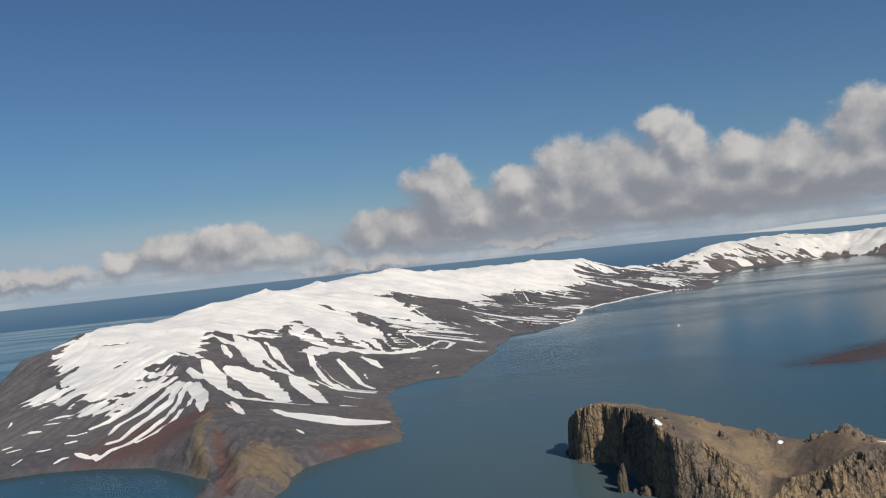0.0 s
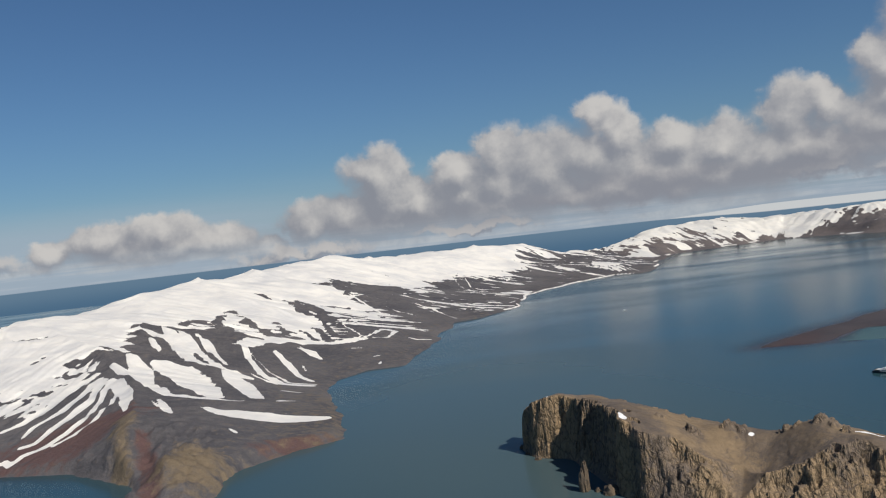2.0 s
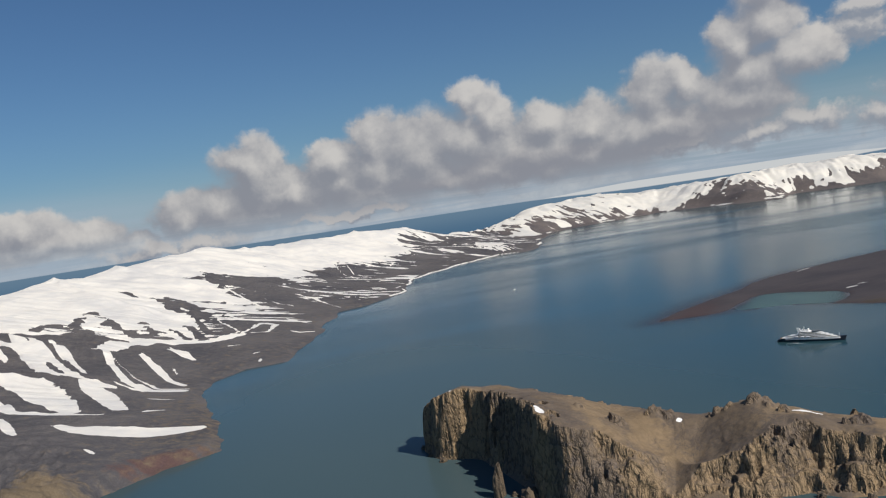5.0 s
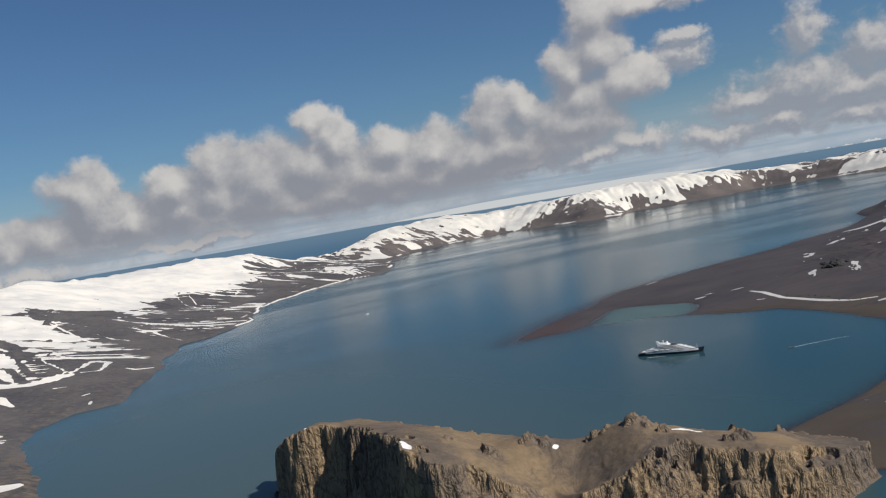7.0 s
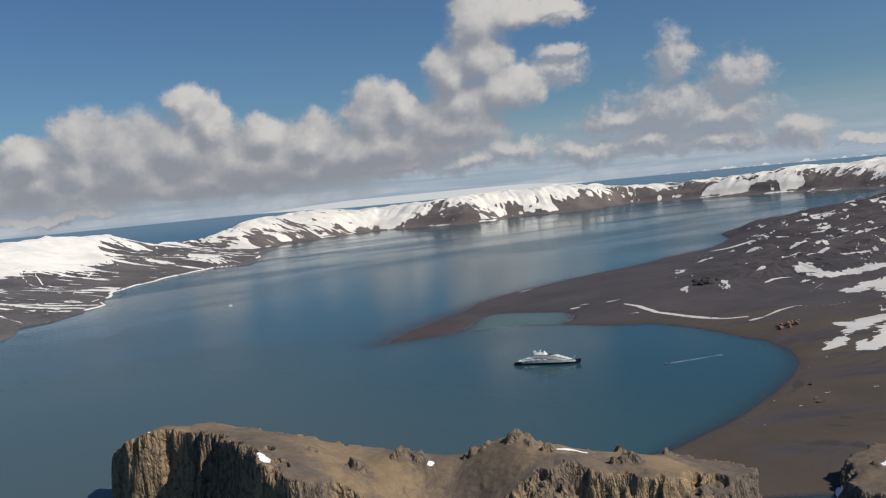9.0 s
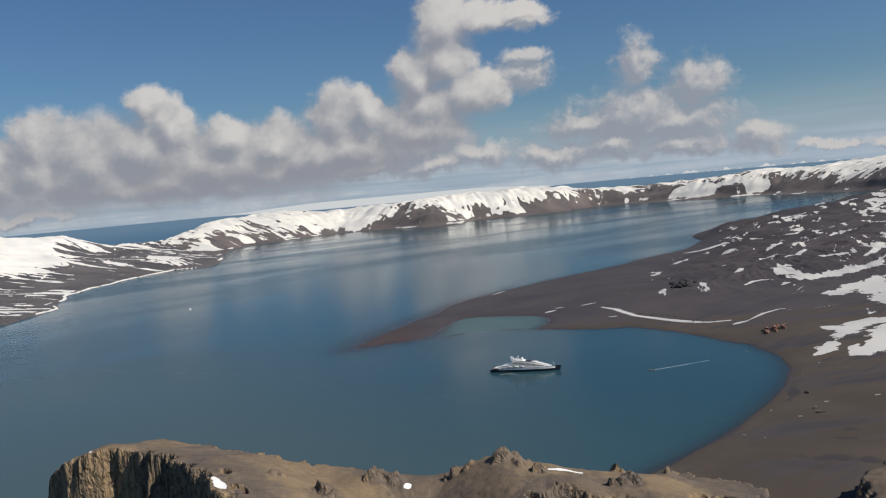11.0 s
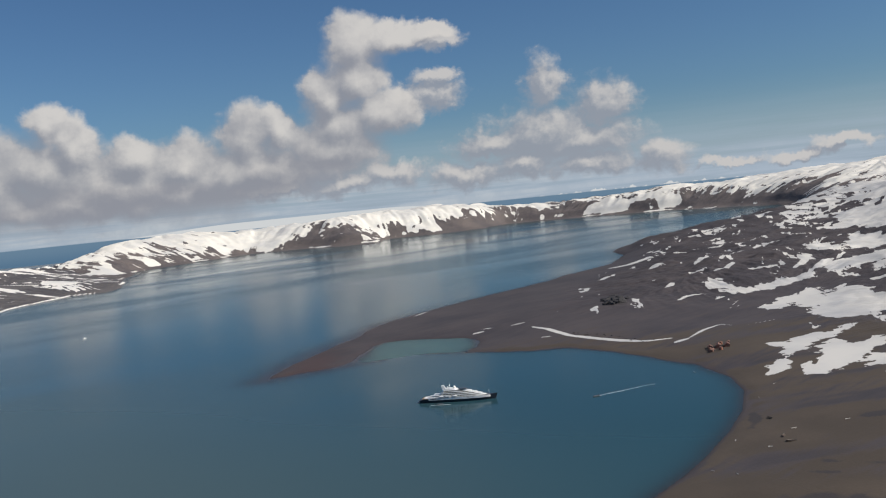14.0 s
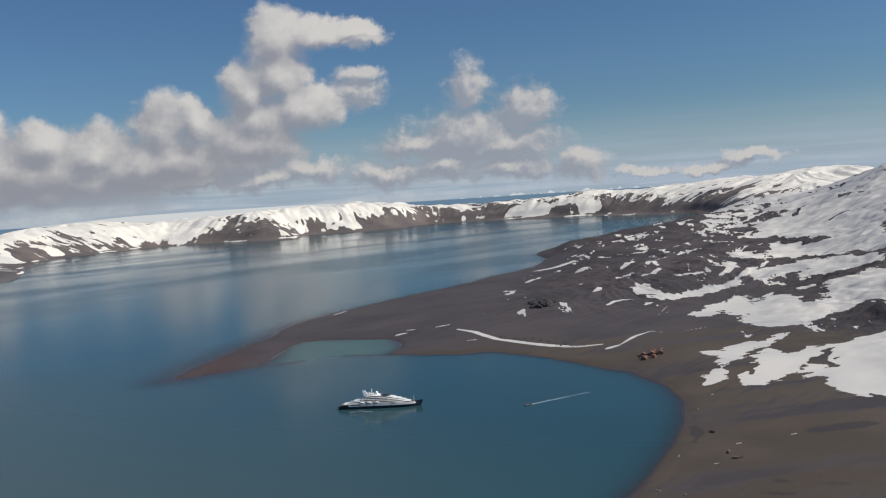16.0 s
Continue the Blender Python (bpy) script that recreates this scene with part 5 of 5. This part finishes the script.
def inflatable_boat(m, label):
    boat = new("inflatable_boat")
    tagged(boat, label, "boat", "inflatable boats on the bay")
    for side in (1, -1):
        bm = rod(0.32, 4.6, (-0.2, side * 0.78, 0.32), 0.30, 10, pose(0, 0, 0, 0, 90, 0))
        part("side_tube", bm, rubber, boat, "grey rubber tube")
    part("bow_tube", rod(0.3, 1.7, (2.2, 0, 0.42), None, 10, pose(0, 0, 0, 90, 0, 0)), rubber, boat)
    part("floor", box((4.4, 1.2, 0.12), (-0.2, 0, 0.2), 0.02), grey_metal, boat)
    part("outboard_motor", box((0.5, 0.45, 1.0), (-2.5, 0, 0.7), 0.1), dark_glass, boat)
    boat.matrix_world = m
    return boat


inflatable_boat(pose(557, 797, 0.0, 0, 0, 166), "small grey inflatable boat running across calm water")
inflatable_boat(pose(478.5, 888, 0.0, 0, 0, heading), "small grey inflatable boat lying beside the ship")


def foam_strip(name, start, end, first, last, label):
    """A narrow ragged band of foam lying on the water."""
    a, b = Vector((*start, 0.0)), Vector((*end, 0.0))
    across = Vector((-(b - a).y, (b - a).x, 0)).normalized()
    bm, rows = bmesh.new(), []
    count = 40
    for k in range(count + 1):
        u = k / count
        mid = a.lerp(b, u) + across * 0.6 * noise.noise((u * 6, 2.2, 0))
        wide = (first + (last - first) * u) * (0.75 + 0.9 * abs(noise.noise((u * 17, 0.3, 1.0))))
        rows.append([bm.verts.new(mid + across * wide * s + Vector((0, 0, 0.02 + 0.05 * (1 - abs(s))))) for s in (-1, 0, 1)])
    for p, q in zip(rows[:-1], rows[1:]):
        for k in range(2):
            bm.faces.new((p[k], p[k + 1], q[k + 1], q[k]))
    bmesh.ops.recalc_face_normals(bm, faces=bm.faces)
    return tagged(part(name, bm, foam, None), label, "foam", kind="stuff")


foam_strip("boat_wake", (559, 796.5), (611, 783), 0.5, 0.14, "thin white wake trailing behind an inflatable boat")
foam_strip("ship_foam", (473, 893), (484, 880), 0.5, 0.2, "white foam on the water beside the ship")


def sailing_yacht(m):
    yacht = new("sailing_yacht")
    tagged(yacht, "small white sailing yacht far out on the bay", "yacht")
    rings = []
    for k in range(13):
        u = k / 12
        beam = 1.7 * math.sin(math.pi * min(1.0, 0.25 + 0.75 * u)) ** 0.7 + 0.04
        ring = [(-6 + 12 * u, beam * s, z) for z, s in ((-0.5, 0.4), (0.2, 0.9), (1.3, 1.0))]
        rings.append(ring + [(q[0], -q[1], q[2]) for q in ring[::-1]])
    part("hull", loft(rings), white_paint, yacht, "white hull")
    part("cabin", box((4.2, 1.8, 0.9), (0.2, 0, 1.7), 0.25), white_paint, yacht)
    mast = part("mast", rod(0.16, 13.0, (0.8, 0, 7.6), 0.1, 8), grey_metal, yacht, "bare metal mast")
    part("boom", rod(0.22, 4.6, (-1.6, 0, 2.9), None, 8, pose(0, 0, 0, 0, 90, 0)), white_paint, mast, "boom with furled white sail")
    yacht.matrix_world = m
    return yacht


sailing_yacht(pose(451, 1733, 0, 0, 0, 35) @ Matrix.Scale(0.75, 4))

# what is left of the whaling station on the beach
bpy.context.view_layer.update()
beach = bpy.data.objects["ash_beach"]


def on_beach(px, py):
    hit, place, _, _ = beach.ray_cast((px, py, 500.0), (0, 0, -1))
    return place.z if hit else 0.0


def shed(name, long, wide, high, skin, label):
    house = new(name)
    tagged(house, label, "shed", "ruined station sheds on the beach")
    part("front_wall", box((long, 0.15, high), (0, -wide / 2, high / 2)), skin, house)
    part("back_wall", box((long, 0.15, high), (0, wide / 2, high / 2)), skin, house)
    for side in (1, -1):
        bm = bmesh.new()
        ends = [bm.verts.new((side * long / 2 + o, py, pz)) for o in (-0.08, 0.08) for py, pz in ((-wide / 2, 0), (wide / 2, 0), (wide / 2, high), (0, high + wide * 0.28), (-wide / 2, high))]
        bm.faces.new(ends[:5])
        bm.faces.new(ends[5:][::-1])
        for k in range(5):
            bm.faces.new((ends[k], ends[(k + 1) % 5], ends[5 + (k + 1) % 5], ends[5 + k]))
        bmesh.ops.recalc_face_normals(bm, faces=bm.faces)
        part("gable_wall", bm, skin, house)
        tilt = math.degrees(math.atan2(wide * 0.28, wide / 2))
        part("roof_slope", box((long + 0.5, wide * 0.62, 0.14), (0, side * wide * 0.255, high + wide * 0.14), 0.0, pose(0, 0, 0, -side * tilt)), rust_dark, house, "rusted sheet roof")
    # dark panel on the closed wall stands for the shade inside a doorway
    part("doorway", box((1.2, 0.1, 2.0), (long * 0.2, -wide / 2 - 0.1, 1.0)), dark_glass, house, "dark panel standing for the unlit inside of a doorway")
    return house


def tank(radius, high, label):
    vat = new("iron_tank")
    tagged(vat, label, "tank", "rusted tanks on the beach")
    part("shell", rod(radius, high, (0, 0, high / 2), None, 28), rust, vat)
    part("lid", rod(radius * 1.02, 0.5, (0, 0, high + 0.25), radius * 0.25, 28), rust_dark, vat, "dark rusted conical lid")
    for z in (0.3, 0.66):
        part("hoop", rod(radius * 1.02, 0.12, (0, 0, high * z), None, 28), rust_dark, vat)
    return vat


for px, py, long, wide, high, turn, skin, label in (
    (727, 806, 9.0, 4.6, 2.6, 35, rust, "rust-red ruined shed with a sheet roof on the ash beach"),
    (733, 801, 7.0, 4.2, 2.4, 35, rust, "rust-red ruined shed with a sheet roof on the ash beach"),
    (722, 811, 6.0, 4.0, 2.2, 40, rust_dark, "dark collapsing iron shed on the ash beach"),
    (713, 803, 7.5, 3.4, 1.7, 20, rust_dark, "low dark collapsed shed near the shoreline"),
    (742, 806, 4.2, 3.2, 2.0, 30, old_wood, "grey weathered wooden hut behind rusty sheds"),
):
    house = shed("ruined_shed", long, wide, high, skin, label)
    house.matrix_world = pose(px, py, on_beach(px, py) - 0.25, 0, 0, turn)
for px, py, r, h in ((719, 798, 1.7, 2.6), (716, 807, 1.4, 2.2), (738, 811, 1.5, 2.4)):
    vat = tank(r, h, "round rusted iron tank beside the sheds")
    vat.matrix_world = pose(px, py, on_beach(px, py) - 0.2)

def beached_boat(m, long, label):
    """An open wooden water boat, half filled with ash."""
    boat = new("beached_boat")
    tagged(boat, label, "boat", "old wooden boats on the beach")
    rings, inner = [], []
    for k in range(11):
        u = k / 10
        beam = long * 0.16 * math.sin(math.pi * (0.12 + 0.76 * u)) ** 0.8
        sheer = 0.9 + 0.5 * abs(u - 0.5) ** 1.5 * 2
        ring = [(long * (u - 0.5), beam * b, z) for z, b in ((0.0, 0.3), (0.4, 0.8), (sheer, 1.0), (sheer, 0.9), (0.45, 0.72))]
        rings.append(ring + [(p[0], -p[1], p[2]) for p in ring[::-1]])
    part("hull", loft(rings), old_wood, boat, "grey weathered planked hull")
    part("ash_fill", slab(-long * 0.4, long * 0.4, long * 0.11, 0.35, 0.5, 0.5), rust_dark, boat, "ash filling the hull")
    for k in (-1, 0, 1):
        part("thwart", box((0.25, long * 0.27, 0.08), (k * long * 0.2, 0, 0.8)), old_wood, boat)
    boat.matrix_world = m
    return boat


for px, py, long, turn in ((521, 618, 6.0, -40), (529, 627, 5.0, 20), (560, 655, 4.4, 70)):
    beached_boat(pose(px, py, on_beach(px, py) - 0.15, 4, 3, turn), long, "old grey wooden boat stranded on the ash beach")

# pale bones and driftwood
bone = plain("bleached_bone", (0.62, 0.59, 0.54), 0.8, grain=0.15)


def bleached_log(m, long):
    bm = rod(0.22, long, (0, 0, 0.2), 0.14, 8, pose(0, 0, 0, 0, 90, 0))
    for v in bm.verts:
        v.co.y += 0.4 * math.sin(v.co.x * 0.9)
        v.co.z = max(v.co.z, -0.1)
    log = tagged(part("driftwood_log", bm, bone, None), "pale bleached log lying on the dark ash", "driftwood", "bleached logs on the beach")
    log.matrix_world = m
    return log


for px, py, long, turn in ((512, 648, 3.0, 10), (508, 623, 2.4, -50), (459, 612, 2.0, 30), (459, 627, 2.2, 80), (545, 630, 3.4, -42), (572, 611, 3.6, -40), (604, 690, 1.8, 20), (655, 780, 2.2, 60), (690, 880, 2.4, 15), (640, 700, 2.0, -30)):
    bleached_log(pose(px, py, on_beach(px, py), 0, 0, turn), long)

# broken dark lava above the flat
lava_mat = land_material("black_lava", (0.018, 0.018, 0.022), (0.055, 0.052, 0.052), fine=0.35, snowy=False)
wet_tuff = land_material("wet_tuff", (0.060, 0.050, 0.042), (0.17, 0.125, 0.08), fine=0.3, snowy=False)


def boulder(seed, size, squash=0.6):
    bm = bmesh.new()
    bmesh.ops.create_icosphere(bm, subdivisions=3, radius=1.0)
    for v in bm.verts:
        p = v.co * 1.3 + Vector((seed * 3.7, seed * 1.9, 0))
        v.co *= 1 + 0.5 * noise.noise(p) + 0.25 * noise.noise(p * 2.7)
        v.co = Vector((v.co.x * size[0], v.co.y * size[1], v.co.z * size[2]))
    return bm


rnd = random.Random(4)
for k in range(22):
    u = rnd.random()
    px, py = 866 + 46 * u + rnd.uniform(-6, 6), 1046 + 30 * u + rnd.uniform(-11, 11)
    size = rnd.uniform(3.5, 8.5)
    rock = tagged(part("lava_rock", boulder(k + 1, (size, size * rnd.uniform(0.7, 1.1), size * rnd.uniform(0.35, 0.7))), lava_mat, None), "black broken lava rock on the ash slope", "rock", "black lava rocks above the flat")
    rock.location = (px, py, on_beach(px, py))
for k in range(26):
    px, py = 722 + 10 * rnd.random() ** 2 + k * 0.2, 880 + k * 4.2 + rnd.uniform(-9, 9)
    size = rnd.uniform(0.4, 1.1)
    rock = tagged(part("boulder", boulder(k + 40, (size, size, size * 0.7)), lava_mat, None), "small dark boulder along a snow bank on the beach", "rock", "boulders along the snow bank")
    rock.location = (px + 8, py, on_beach(px + 8, py))
stack = tagged(part("sea_stack", boulder(7, (3.2, 3.6, 19.0)), wet_tuff, None), "slim ochre rock pillar under the cliffs", "rock pillar")
stack.location = (119, 655, 1.0)
# rocks awash at the foot of the headland
for px, py, size in ((97, 792, 2.2), (98, 770, 2.0), (103, 750, 2.6), (134, 642, 5.5), (127, 650, 2.4), (265, 548, 2.2), (282, 531, 2.6), (228, 562, 2.0)):
    rock = tagged(part("sea_rock", boulder(px, (size, size * 0.9, size * 1.1)), wet_tuff, None), "ochre rock awash at the foot of the cliffs", "rock", "rocks at the foot of the cliffs")
    rock.location = (px, py, 0.2)

# shallow lagoon behind the spit
lagoon_mat, n = material("shallow_water")
at = n.add("ShaderNodeTexCoord").outputs["Object"]
finish(n, n.mix(n.smooth(n.noise(at, 0.03, 4.0), 0.3, 0.7), (0.040, 0.094, 0.092), (0.058, 0.118, 0.106)), 0.3, IOR=1.33)
bm = bmesh.new()
ring = [(552, 1106), (580, 1093), (604, 1080), (626, 1050), (660, 1050), (692, 1085), (694, 1115), (672, 1156), (640, 1194), (606, 1184), (574, 1156), (556, 1132)]
loop, count = [], 88
for k in range(count):
    u = k / count * len(ring)
    i, v = int(u), u - int(u)
    p = [Vector(ring[(i + o) % len(ring)]) for o in (-1, 0, 1, 2)]
    q = 0.5 * (2 * p[1] + (p[2] - p[0]) * v + (2 * p[0] - 5 * p[1] + 4 * p[2] - p[3]) * v * v + (3 * p[1] - p[0] - 3 * p[2] + p[3]) * v ** 3)
    wob = 3.0 * noise.noise((q.x * 0.06, q.y * 0.06, 0))
    loop.append(bm.verts.new((q.x + wob, q.y - wob, 0.018)))
bm.faces.new(loop)
bmesh.ops.recalc_face_normals(bm, faces=bm.faces)
tagged(part("lagoon", bm, lagoon_mat, None), "pale green shallow lagoon water behind the spit", "lagoon", kind="structure")
